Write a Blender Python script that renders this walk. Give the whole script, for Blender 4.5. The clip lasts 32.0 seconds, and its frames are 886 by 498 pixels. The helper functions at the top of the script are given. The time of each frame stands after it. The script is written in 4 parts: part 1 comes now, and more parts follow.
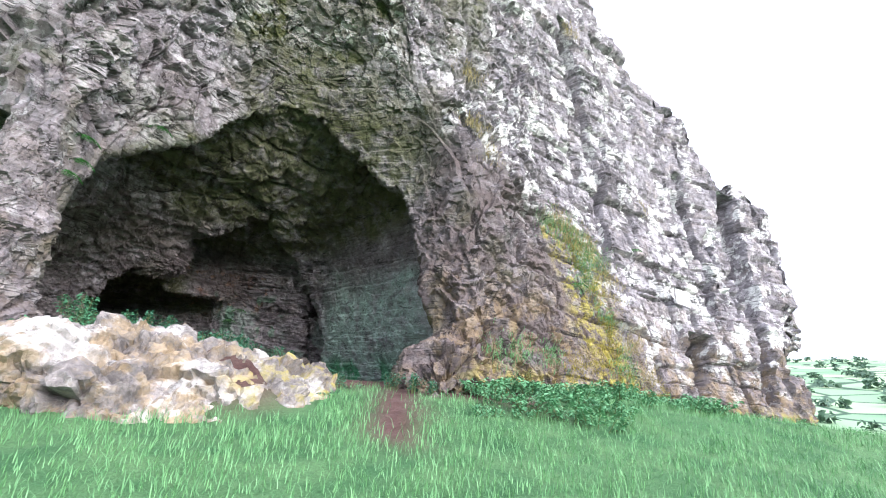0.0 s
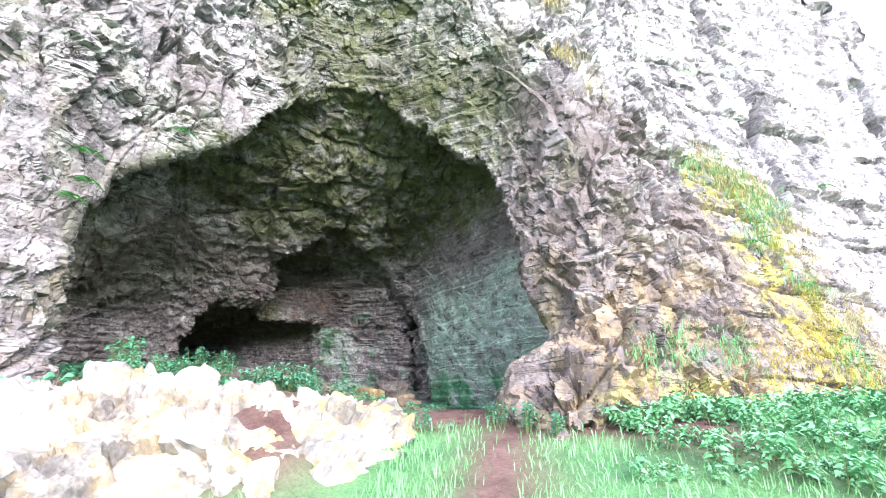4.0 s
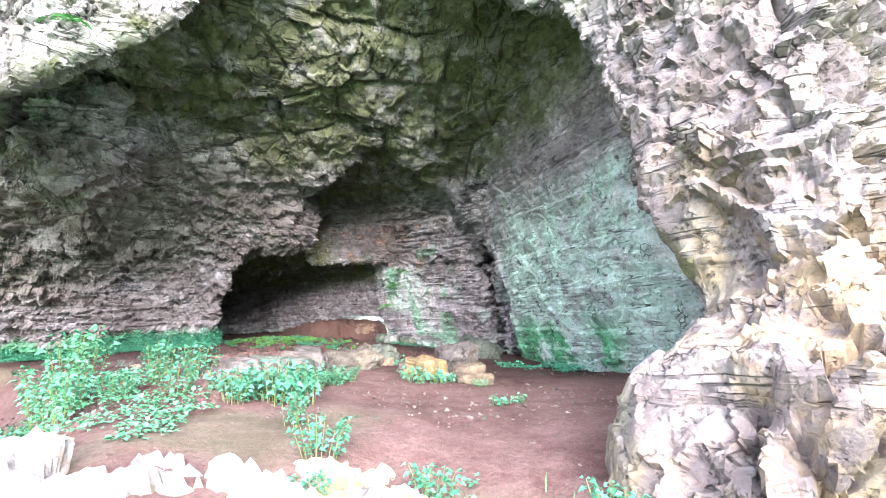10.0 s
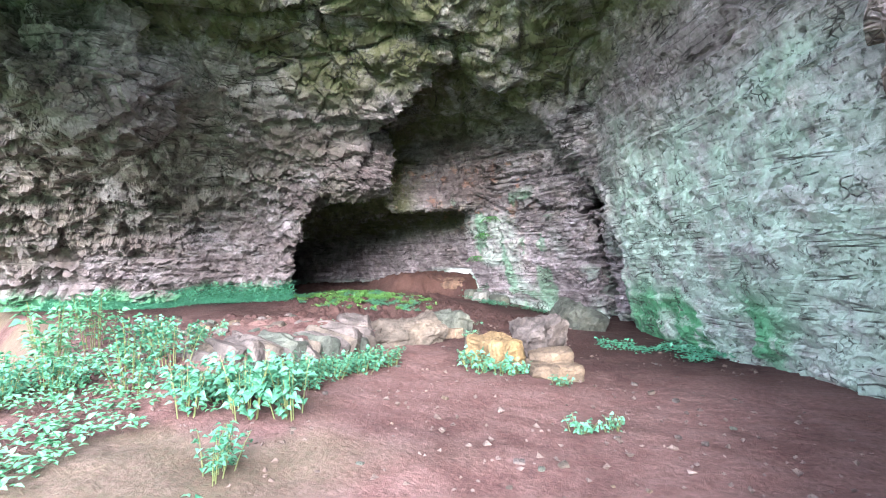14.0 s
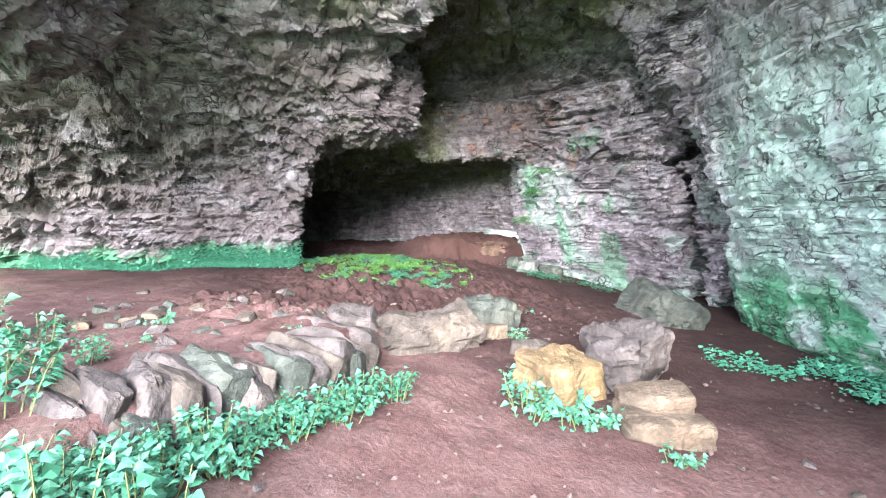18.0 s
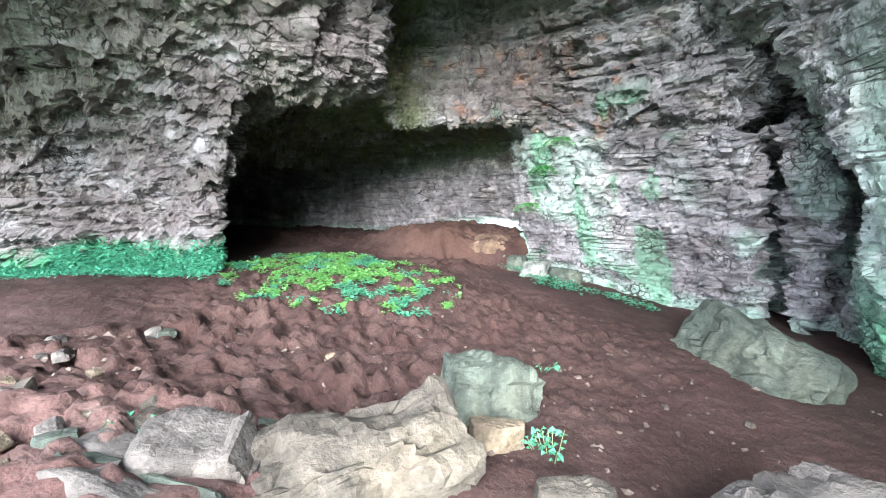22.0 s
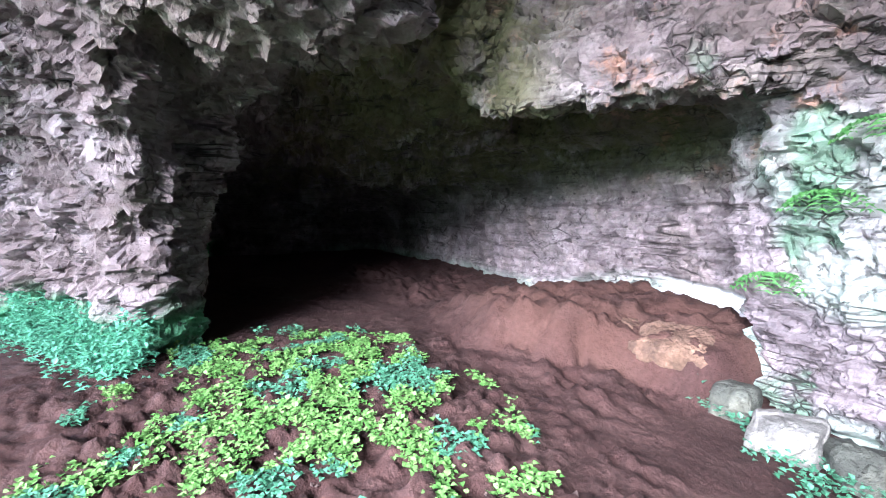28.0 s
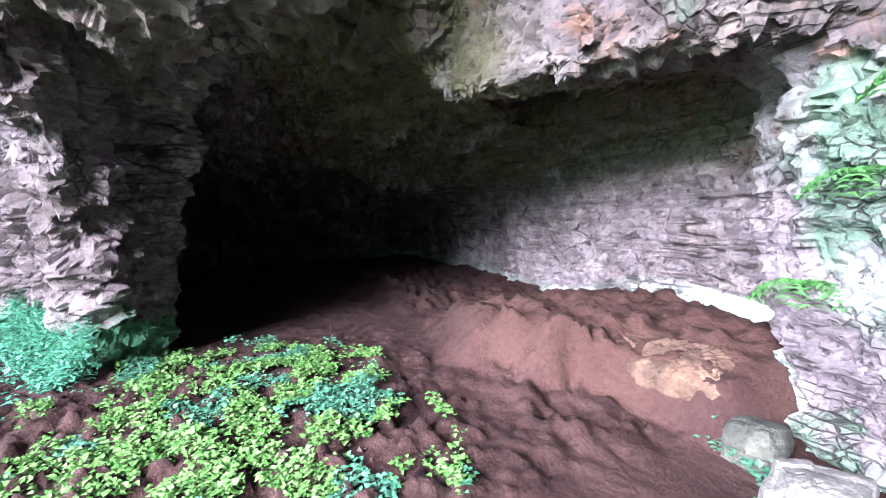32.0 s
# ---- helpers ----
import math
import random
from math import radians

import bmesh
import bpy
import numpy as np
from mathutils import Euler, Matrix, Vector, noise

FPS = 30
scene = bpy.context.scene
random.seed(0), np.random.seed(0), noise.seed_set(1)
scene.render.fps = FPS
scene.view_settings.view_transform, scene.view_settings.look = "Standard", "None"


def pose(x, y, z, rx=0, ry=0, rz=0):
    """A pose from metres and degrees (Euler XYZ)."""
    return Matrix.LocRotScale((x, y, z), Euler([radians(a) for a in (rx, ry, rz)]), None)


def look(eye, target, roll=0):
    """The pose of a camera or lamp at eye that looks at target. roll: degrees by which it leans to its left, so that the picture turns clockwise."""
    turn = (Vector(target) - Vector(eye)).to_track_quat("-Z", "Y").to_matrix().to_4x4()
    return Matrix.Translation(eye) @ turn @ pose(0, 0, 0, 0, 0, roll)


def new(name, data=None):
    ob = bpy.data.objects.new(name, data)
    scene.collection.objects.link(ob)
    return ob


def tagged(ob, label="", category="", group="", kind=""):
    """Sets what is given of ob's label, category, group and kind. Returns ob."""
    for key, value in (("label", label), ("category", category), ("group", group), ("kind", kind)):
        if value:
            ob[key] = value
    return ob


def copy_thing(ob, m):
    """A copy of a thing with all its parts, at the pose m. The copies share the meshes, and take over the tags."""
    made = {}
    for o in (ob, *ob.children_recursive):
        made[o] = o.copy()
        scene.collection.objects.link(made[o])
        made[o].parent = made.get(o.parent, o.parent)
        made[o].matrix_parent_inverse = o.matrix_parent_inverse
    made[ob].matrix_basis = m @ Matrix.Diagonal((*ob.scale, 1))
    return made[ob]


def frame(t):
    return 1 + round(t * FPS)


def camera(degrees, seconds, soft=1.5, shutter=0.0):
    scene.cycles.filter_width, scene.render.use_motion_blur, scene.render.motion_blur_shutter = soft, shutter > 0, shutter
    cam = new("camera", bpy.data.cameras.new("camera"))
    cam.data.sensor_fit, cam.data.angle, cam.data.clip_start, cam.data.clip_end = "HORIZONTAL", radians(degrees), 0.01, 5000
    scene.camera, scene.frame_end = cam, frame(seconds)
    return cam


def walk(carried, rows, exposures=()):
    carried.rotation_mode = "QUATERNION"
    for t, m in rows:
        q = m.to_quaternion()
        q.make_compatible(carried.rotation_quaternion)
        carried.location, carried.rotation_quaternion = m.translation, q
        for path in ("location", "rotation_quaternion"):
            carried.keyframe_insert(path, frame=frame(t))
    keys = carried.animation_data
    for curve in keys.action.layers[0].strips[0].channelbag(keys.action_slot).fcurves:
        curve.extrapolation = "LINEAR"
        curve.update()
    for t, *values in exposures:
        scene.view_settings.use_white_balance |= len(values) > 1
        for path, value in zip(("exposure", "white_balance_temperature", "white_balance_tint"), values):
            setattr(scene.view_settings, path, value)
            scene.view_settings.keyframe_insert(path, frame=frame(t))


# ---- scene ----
cam = camera(84.3, 32.0, soft=1.1)
PATH = [
    (0, -0.116, -0.033, 1.599, 108.53, -4.58, -0.01),
    (0.5, -0.062, 0.211, 1.631, 108.21, -2.24, 1.83),
    (1, 0.043, 0.474, 1.661, 108.68, -1.76, 2.95),
    (1.5, 0.029, 0.761, 1.711, 108.26, -2.08, 5.97),
    (2, -0.033, 1.062, 1.745, 108.14, -1.52, 8.15),
    (2.5, -0.095, 1.374, 1.842, 108.24, -0.44, 10.54),
    (3, -0.073, 1.603, 1.880, 108.89, -0.89, 10.82),
    (3.5, -0.050, 1.894, 1.937, 108.16, -0.92, 13.11),
    (5.5, -0.168, 2.717, 2.309, 108.07, 0.47, 17.93),
    (6, -0.166, 3.036, 2.413, 105.63, 0.44, 20.15),
    (6.5, -0.179, 3.214, 2.456, 104.20, 2.03, 22.26),
    (7, -0.247, 3.489, 2.486, 104.60, 0.89, 23.51),
    (7.5, -0.299, 3.643, 2.560, 104.23, 1.60, 22.86),
    (8, -0.315, 3.877, 2.562, 104.65, 2.98, 25.72),
    (8.5, -0.322, 4.108, 2.672, 101.13, 1.37, 26.80),
    (9, -0.341, 4.250, 2.701, 100.32, 2.64, 25.60),
    (9.5, -0.403, 4.472, 2.756, 98.84, 2.97, 26.78),
    (10, -0.442, 4.653, 2.807, 98.27, 2.86, 27.00),
    (10.5, -0.446, 4.922, 2.811, 98.41, 3.49, 31.10),
    (11, -0.428, 5.165, 2.902, 96.09, 4.98, 32.88),
    (11.5, -0.489, 5.324, 2.901, 96.99, 1.69, 30.66),
    (12, -0.542, 5.581, 2.953, 96.36, 0.67, 34.53),
    (12.5, -0.574, 5.741, 2.965, 95.37, 2.96, 35.22),
    (13, -0.655, 6.018, 2.973, 93.62, 2.76, 39.66),
    (13.5, -0.692, 6.173, 3.017, 92.70, 3.63, 40.77),
    (14, -0.787, 6.318, 3.018, 92.27, 1.84, 40.91),
    (14.5, -0.846, 6.481, 3.026, 89.74, -0.43, 40.49),
    (16.5, -1.349, 7.097, 3.149, 87.36, 1.22, 45.38),
    (17, -1.490, 7.276, 3.133, 89.70, -0.93, 44.47),
    (17.5, -1.676, 7.451, 3.185, 88.00, -1.00, 43.73),
    (18, -1.907, 7.622, 3.184, 86.78, 0.51, 45.55),
    (18.5, -2.119, 7.842, 3.231, 85.39, 1.18, 44.79),
    (19, -2.293, 8.027, 3.246, 84.12, 1.24, 43.77),
    (19.5, -2.489, 8.247, 3.283, 83.58, -0.02, 43.11),
    (20, -2.628, 8.421, 3.299, 84.06, 0.02, 43.53),
    (20.5, -2.834, 8.665, 3.309, 86.54, 0.30, 47.11),
    (21, -2.942, 8.835, 3.307, 85.46, 0.93, 46.29),
    (21.5, -3.111, 9.004, 3.292, 85.62, 0.40, 45.62),
    (22, -3.255, 9.150, 3.313, 84.13, 0.45, 44.50),
    (22.5, -3.388, 9.338, 3.293, 85.62, 1.37, 46.14),
    (23, -3.507, 9.617, 3.343, 84.51, -0.14, 47.98),
    (23.5, -3.625, 9.817, 3.365, 85.10, -0.78, 48.14),
    (24, -3.859, 10.037, 3.409, 84.64, -2.28, 49.97),
    (24.5, -3.988, 10.171, 3.420, 85.24, 0.20, 50.40),
    (25, -4.301, 10.346, 3.478, 85.46, -0.17, 53.68),
    (25.5, -4.467, 10.525, 3.536, 84.29, -1.46, 55.54),
    (27.5, -5.029, 11.433, 3.518, 86.27, -0.71, 64.07),
    (28, -5.177, 11.567, 3.536, 85.91, -1.28, 65.26),
    (28.5, -5.283, 11.643, 3.519, 86.17, -1.92, 65.70),
    (29, -5.413, 11.741, 3.530, 85.85, -2.50, 67.28),
    (29.5, -5.460, 11.797, 3.523, 85.85, 0.04, 67.71),
    (30, -5.535, 11.867, 3.501, 87.18, -2.48, 71.41),
    (30.5, -5.584, 11.996, 3.503, 85.87, -3.06, 72.82),
    (31, -5.550, 12.112, 3.504, 85.94, -2.95, 73.91),
    (31.5, -5.413, 12.210, 3.521, 84.79, -5.75, 73.26),
    (32, -5.325, 12.298, 3.503, 86.50, -0.34, 72.84),
]
EXPOSURE = [(0.0, 1.05, 6050, 16), (1.0, 1.35, 6050, 16), (2.0, 1.65, 6050, 15), (3.0, 1.95, 6000, 14), (6.0, 2.5, 6000, 14), (9.0, 2.9, 6000, 13), (11.0, 3.05, 6000, 18), (13.0, 3.0, 6000, 19), (15.0, 3.02, 5950, 19),
            (17.0, 3.12, 5900, 18), (19.0, 3.2, 5900, 13), (21.0, 3.25, 5750, 4), (23.0, 3.25, 5700, 4), (25.0, 3.28, 5700, 9), (28.0, 3.65, 5600, 24), (32.0, 3.78, 5600, 29)]
walk(cam, [(t, pose(x, y, z, a, b, c)) for t, x, y, z, a, b, c in PATH], EXPOSURE)

# ---- world, sun ----
world = bpy.data.worlds.new("sky")
scene.world = world
world.use_nodes = True
wn, wl = world.node_tree.nodes, world.node_tree.links
sky = wn.new("ShaderNodeTexSky")
sky.sky_type, sky.sun_disc = "NISHITA", False
sky.sun_elevation, sky.sun_rotation = radians(20), radians(140)
sky.dust_density, sky.air_density, sky.ozone_density = 6.0, 1.0, 1.0
grey = wn.new("ShaderNodeMix")
grey.data_type = "RGBA"
grey.inputs[0].default_value = 0.8
grey.inputs[7].default_value = (8.3, 8.8, 9.7, 1)
wl.new(sky.outputs[0], grey.inputs[6])
back = wn["Background"]
back.inputs[1].default_value = 0.15
wl.new(grey.outputs[2], back.inputs[0])
sun = new("sun", bpy.data.lights.new("sun", "SUN"))
sun.data.energy, sun.data.angle, sun.data.color = 2.8, radians(40), (1.0, 0.97, 0.92)
sun.matrix_world = look((13.0, -15.6, 7.4), (0, 0, 0))


# ---- number helpers ----
def hashed(i, j, k, seed):
    h = (i * 374761393 + j * 668265263 + k * 2147483647 + seed * 974711) & 0xFFFFFFFF
    h = ((h ^ (h >> 13)) * 1274126177) & 0xFFFFFFFF
    h = ((h ^ (h >> 16)) * 2246822519) & 0xFFFFFFFF
    return ((h ^ (h >> 15)) & 0xFFFFFF).astype(np.float32) / np.float32(0xFFFFFF)


def vnoise(p, size, seed=0):
    """Smooth value noise in -1..1 at points p (n, 3), with grains of that size."""
    q = p / size
    c = np.floor(q).astype(np.int64)
    f = (q - c).astype(np.float32)
    f = f * f * (3 - 2 * f)
    out = np.zeros(len(p), np.float32)
    for dx in (0, 1):
        for dy in (0, 1):
            for dz in (0, 1):
                w = (f[:, 0] if dx else 1 - f[:, 0]) * (f[:, 1] if dy else 1 - f[:, 1]) * (f[:, 2] if dz else 1 - f[:, 2])
                out += w * hashed(c[:, 0] + dx, c[:, 1] + dy, c[:, 2] + dz, seed)
    return out * 2 - 1


def fbm(p, size, octaves=3, seed=0, gain=0.5):
    out, amp, total = 0, 1.0, 0.0
    for n in range(octaves):
        out = out + amp * vnoise(p, size / 2.03**n, seed + 17 * n)
        total += amp
        amp *= gain
    return out / total


def cells(p, size, seed=0):
    """Distances to the nearest and second nearest of scattered seeds, a number for the nearest, and the slant of its facet."""
    q = p / size
    c = np.floor(q).astype(np.int64)
    first = np.full(len(p), 9.0, np.float32)
    second = first.copy()
    mark, slant = np.zeros(len(p), np.float32), np.zeros(len(p), np.float32)
    for dx in (-1, 0, 1):
        for dy in (-1, 0, 1):
            for dz in (-1, 0, 1):
                a, b, e = c[:, 0] + dx, c[:, 1] + dy, c[:, 2] + dz
                h1, h2, h3 = hashed(a, b, e, seed), hashed(a, b, e, seed + 1), hashed(a, b, e, seed + 2)
                ox, oy, oz = q[:, 0] - a - h1, q[:, 1] - b - h2, q[:, 2] - e - h3
                d = np.sqrt(ox**2 + oy**2 + oz**2).astype(np.float32)
                near = d < first
                second = np.where(near, first, np.minimum(second, d))
                mark = np.where(near, hashed(a, b, e, seed + 3), mark)
                slant = np.where(near, ox * (h2 * 2 - 1) + oy * (h3 * 2 - 1) + oz * (h1 * 2 - 1), slant)
                first = np.where(near, d, first)
    return first, second, mark, slant


def ramp(x, a, b):
    t = np.clip((x - a) / (b - a), 0, 1)
    return t * t * (3 - 2 * t)


def smax(a, b, k):
    h = np.clip(0.5 + 0.5 * (a - b) / k, 0, 1)
    return b + (a - b) * h + k * h * (1 - h)


def smin(a, b, k):
    return -smax(-a, -b, k)


# ---- ground height ----
def ground_z(x, y):
    """Height of the ground: a grassy slope up to the cave, its earth floor, a mound and a bank."""
    slope = 0.05 + 0.32 * np.clip(y, -12, 3) + 0.21 * np.clip(y - 3, 0, 3) + 0.12 * np.clip(y - 6, 0, 3)
    inside = 1.98 + 0.085 * np.clip(-2.2 - x, 0, 6.3) - 0.05 * np.clip(y - 12.5, 0, 3) * ramp(x, -7.0, -5.0)
    w = ramp(y + 0.2 * x, 5.4, 8.4)
    z = slope * (1 - w) + inside * w
    # right of the cliff the hillside falls away
    z = z - 0.07 * np.clip(x - 2.5, 0, 14) + 0.12 * np.clip(x - 4, 0, 6) * ramp(y, 9, 15)
    # terrace behind the outcrop left of the path
    edge = ramp(y + 0.55 * x, 3.4, 4.4) * ramp(-x, 1.7, 2.6)
    z = z + edge * np.maximum(2.0 + 0.12 * np.clip(-1.9 - x, 0, 3.5) - z, 0) * (1 - ramp(y, 7.6, 9.5))
    # mound before the low passage, and the earth bank along its wall
    spot = np.stack([x, y, 0 * x], -1).reshape(-1, 3)
    crumble = (0.16 * vnoise(spot, 0.34, 301) + 0.08 * vnoise(spot, 0.13, 302)).reshape(np.shape(x))
    z = z + 0.10 * np.exp(-(((x + 7.6) / 1.5) ** 2 + ((y - 12.2) / 1.0) ** 2))
    z = z + 0.33 * ramp(y - 0.95 * x + 0.10 * np.sin(4.1 * x) + crumble, 21.15, 21.30) * ramp(y, 13.2, 13.7) * ramp(-x, 7.0, 7.15) * (1 - 0.8 * ramp(-x, 8.4, 10.0)) + 0.05 * ramp(y, 14.2, 14.9) * ramp(-x, 7.2, 7.6)
    # earth held up by the row of slabs left of the path
    step = ramp(-x - 0.32 * (y - 8), 4.12, 4.26) * ramp(y, 7.3, 7.9) * (1 - ramp(y, 9.4, 10.4))
    z = z + step * np.maximum(2.44 - z, 0)
    # the hill falls to a valley, with hills beyond
    r = np.hypot(x, y)
    far = -28 * ramp(r, 25, 220) + 0.18 * np.clip(r - 320, 0, 1500) + 40 * ramp(r, 1700, 3200) * np.sin(x / 500 + 1) * np.cos(y / 700)
    away = ramp(r, 22, 120) * ramp(x + 0.3 * y, 12, 30)
    z = z * (1 - away) + far * away
    return z


# ---- the rock: its hollows cut out of a hill ----
def planes(p, rows, k):
    """A hollow bounded by planes: a x + b y + c z < d."""
    out = None
    for a, b, c, d in rows:
        v = (a * p[0] + b * p[1] + c * p[2] - d) / math.sqrt(a * a + b * b + c * c)
        out = v if out is None else smax(out, v, k)
    return out


def blob(p, at, size):
    q = sum(((p[n] - at[n]) / size[n]) ** 2 for n in range(3))
    return (np.sqrt(q) - 1) * min(size)


MOUTH = [(-4.95, 0.6), (-5.05, 3.2), (-5.3, 3.85), (-5.42, 4.45), (-5.15, 4.85), (-4.75, 5.35), (-4.45, 5.7), (-4.28, 6.4), (-3.88, 7.2), (-3.6, 7.28), (-3.1, 7.1), (-2.3, 6.55),
         (-1.5, 5.8), (-1.13, 5.1), (-0.92, 4.4), (-0.78, 3.9), (-0.66, 3.35), (-0.45, 2.97), (-0.50, 2.68), (-0.76, 2.5), (-0.86, 2.0), (-0.9, 0.6)]

# the crag's outline against the sky
CRAG = [(-40, 0), (-40, 40), (-6, 24), (3.0, 16.8), (4.2, 14.7), (5.3, 13.2), (7.3, 12.3), (8.0, 10.4), (8.75, 9.4), (9.0, 9.8), (9.85, 9.4), (10.3, 8.8), (10.25, 7.3), (10.2, 6.6), (10.1, 5.8),
        (10.0, 4.9), (9.5, 4.1), (8.75, 3.7), (9.1, 3.0), (9.2, 0)]


def outline(u, v, corners):
    """Signed distance from an outline of straight sides, below zero within it."""
    best = np.full(np.shape(u), 1e9, np.float32)
    within = np.zeros(np.shape(u), bool)
    for (ax, ay), (bx, by) in zip(corners, corners[1:] + corners[:1]):
        ex, ey = bx - ax, by - ay
        wx, wy = u - ax, v - ay
        h = np.clip((wx * ex + wy * ey) / (ex * ex + ey * ey), 0, 1)
        best = np.minimum(best, (wx - ex * h) ** 2 + (wy - ey * h) ** 2)
        if ay != by:
            within ^= ((ay <= v) != (by <= v)) & (wx < ex * wy / ey)
    best = np.sqrt(best)
    return np.where(within, -best, best)


def density(x, y, z):
    """Below zero inside the rock, above it in the open air."""
    p = (x, y, z)
    left_wall = (-0.58, 0.81, 0.35, 14.2 + 0.875)
    left_top = (-0.5, 0.35, 1, 12.25)
    ceiling = (0, 0.36, 1, 10.55)
    back = (0, 1, 0.3, 14.7 + 0.3 * 3.2)
    ahead = (6.5 + 0.59 * x + 0.60 * z - y) / 1.31                              # before the rim of the mouth
    lip = (0.59, -1, 0.60, -6.5 - 0.28)
    right = (1, 0, 0.25, 0.2 + 0.75)
    hall = planes(p, [(0.725, 0.689, 0.2, 6.7 + 0.64), back, left_wall, left_top, ceiling, lip, right], 0.4)
    lean = 0.55 * np.maximum(z - 3.3, 0)
    recess = planes((x + lean, y, z), [(1, 0, 0, -3.5), (0, 1, 0.3, 14.4 + 0.96), (0, -1, 0, -11.5), (0, 0.3, 1, 9.6), (-1, 0, 0.35, 7.1 + 1.575)], 0.2)
    hollow = planes(p, [(1, 0, 0, -6.4), (-1, 0, 0, 8.9), (0, -1, 0, -11.32), (0, 1, 0.3, 14.4 + 0.96), (-0.2, 0, 1, 4.3 + 1.7)], 0.15)
    chimney = planes(p, [(1, 0, 0, -6.85), (-1, 0, 0, 9.7), (-0.64, -0.77, 0, -5.02), (0, 1, 0, 14.5), (0, 0, 1, 5.6)], 0.12)
    split = np.maximum(np.maximum(np.abs(x + 3.62 + lean + 0.15 * np.maximum(3.3 - z, 0)) - 0.12, 12.6 - y), np.maximum(y - 15.2, z - 4.6))
    rift = planes(p, [(1, 0.1, 0.08, -4.02 + 1.45 + 0.17), (-1, -0.1, -0.08, 4.32 - 1.45 - 0.17), (0, -1, 0, -13.0), (0, 1, 0, 15.6), (0, 0, 1, 4.2)], 0.05)
    mouth = np.maximum(outline(x, z, MOUTH) - 0.07 - 1.05 * np.clip(ahead, 0, 5), -ahead - 0.4) * 0.7
    passage = planes(p, [(0, 1, 0.1, 15.05 + 0.3), (-1, 0, 0, 17), (1, 0, 0.1, -7.2 + 0.3), (-0.11, 0.12, 1, 4.35 + 0.12 * 14 + 0.95)], 0.25)
    tongue = np.minimum(11.08 - 0.62 * (x + 8.6) + 0.8 * np.maximum(z - 3.45, 0), 11.45 + 0.6 * (x + 9.2)) + 0.05 * (z - 3)
    passage = smax(passage, (tongue - y) * 0.85, 0.12)
    # before the faces of the cliff, and above the hill
    face = 7.25 + 0.75 * np.clip(x, -0.4, 6) + 0.35 * np.maximum(x - 6, 0) + 0.35 * (np.minimum(z, 8) - 3) + 0.15 * np.maximum(z - 8, 0)
    porch = 6.3 - 0.10 * (z - 5.5) + 0.25 * (x + 4)
    w = ramp(x, -2.6, -0.6)
    outside = (y - (porch * (1 - w) + face * w)) / 1.15
    outside = np.minimum(outside, -outline(x, z, CRAG))
    air = smin(outside, hall, 0.3)
    air = smin(air, recess, 0.15)
    air = smin(air, hollow, 0.12)
    air = smin(air, chimney, 0.12)
    air = smin(air, mouth, 0.10)
    air = smin(air, passage, 0.2)
    d = -air
    # rock that stands into the open
    nose = blob(p, (-7.72, 11.84, 5.04), (0.80, 0.80, 0.80))
    shelf = planes(p, [(-1, 0.3, 0, 8.15 + 3.9), (-0.08, 0.1, -1, -4.22 + 0.64 + 1.3), (0.5, -1, 0.12, -13.06 - 4.035 + 0.516), (0, 1, 0, 16), (1, 0, 0, -4.2),
                       (0, 0, 1, 6.5)], 0.06)
    lump = blob(p, (-7.35, 7.8, 5.35), (0.8, 0.85, 0.75))
    foot = blob(p, (-0.05, 7.7, 1.95), (0.85, 0.95, 0.75))
    pillar = planes(p, [(1, 0.1, -0.05, -4.85), (-0.2, -1, -0.05, -4.2), (0.2, 1, 0, 5.0), (-1, 0, 0, 6.0)], 0.4)
    for part_of, k in ((nose, 0.15), (shelf, 0.1), (lump, 0.4), (foot, 0.3), (pillar, 0.4)):
        d = smin(d, part_of, k)
    # open cracks
    d = smax(d, -rift, 0.04)
    return smax(d, -split, 0.05)


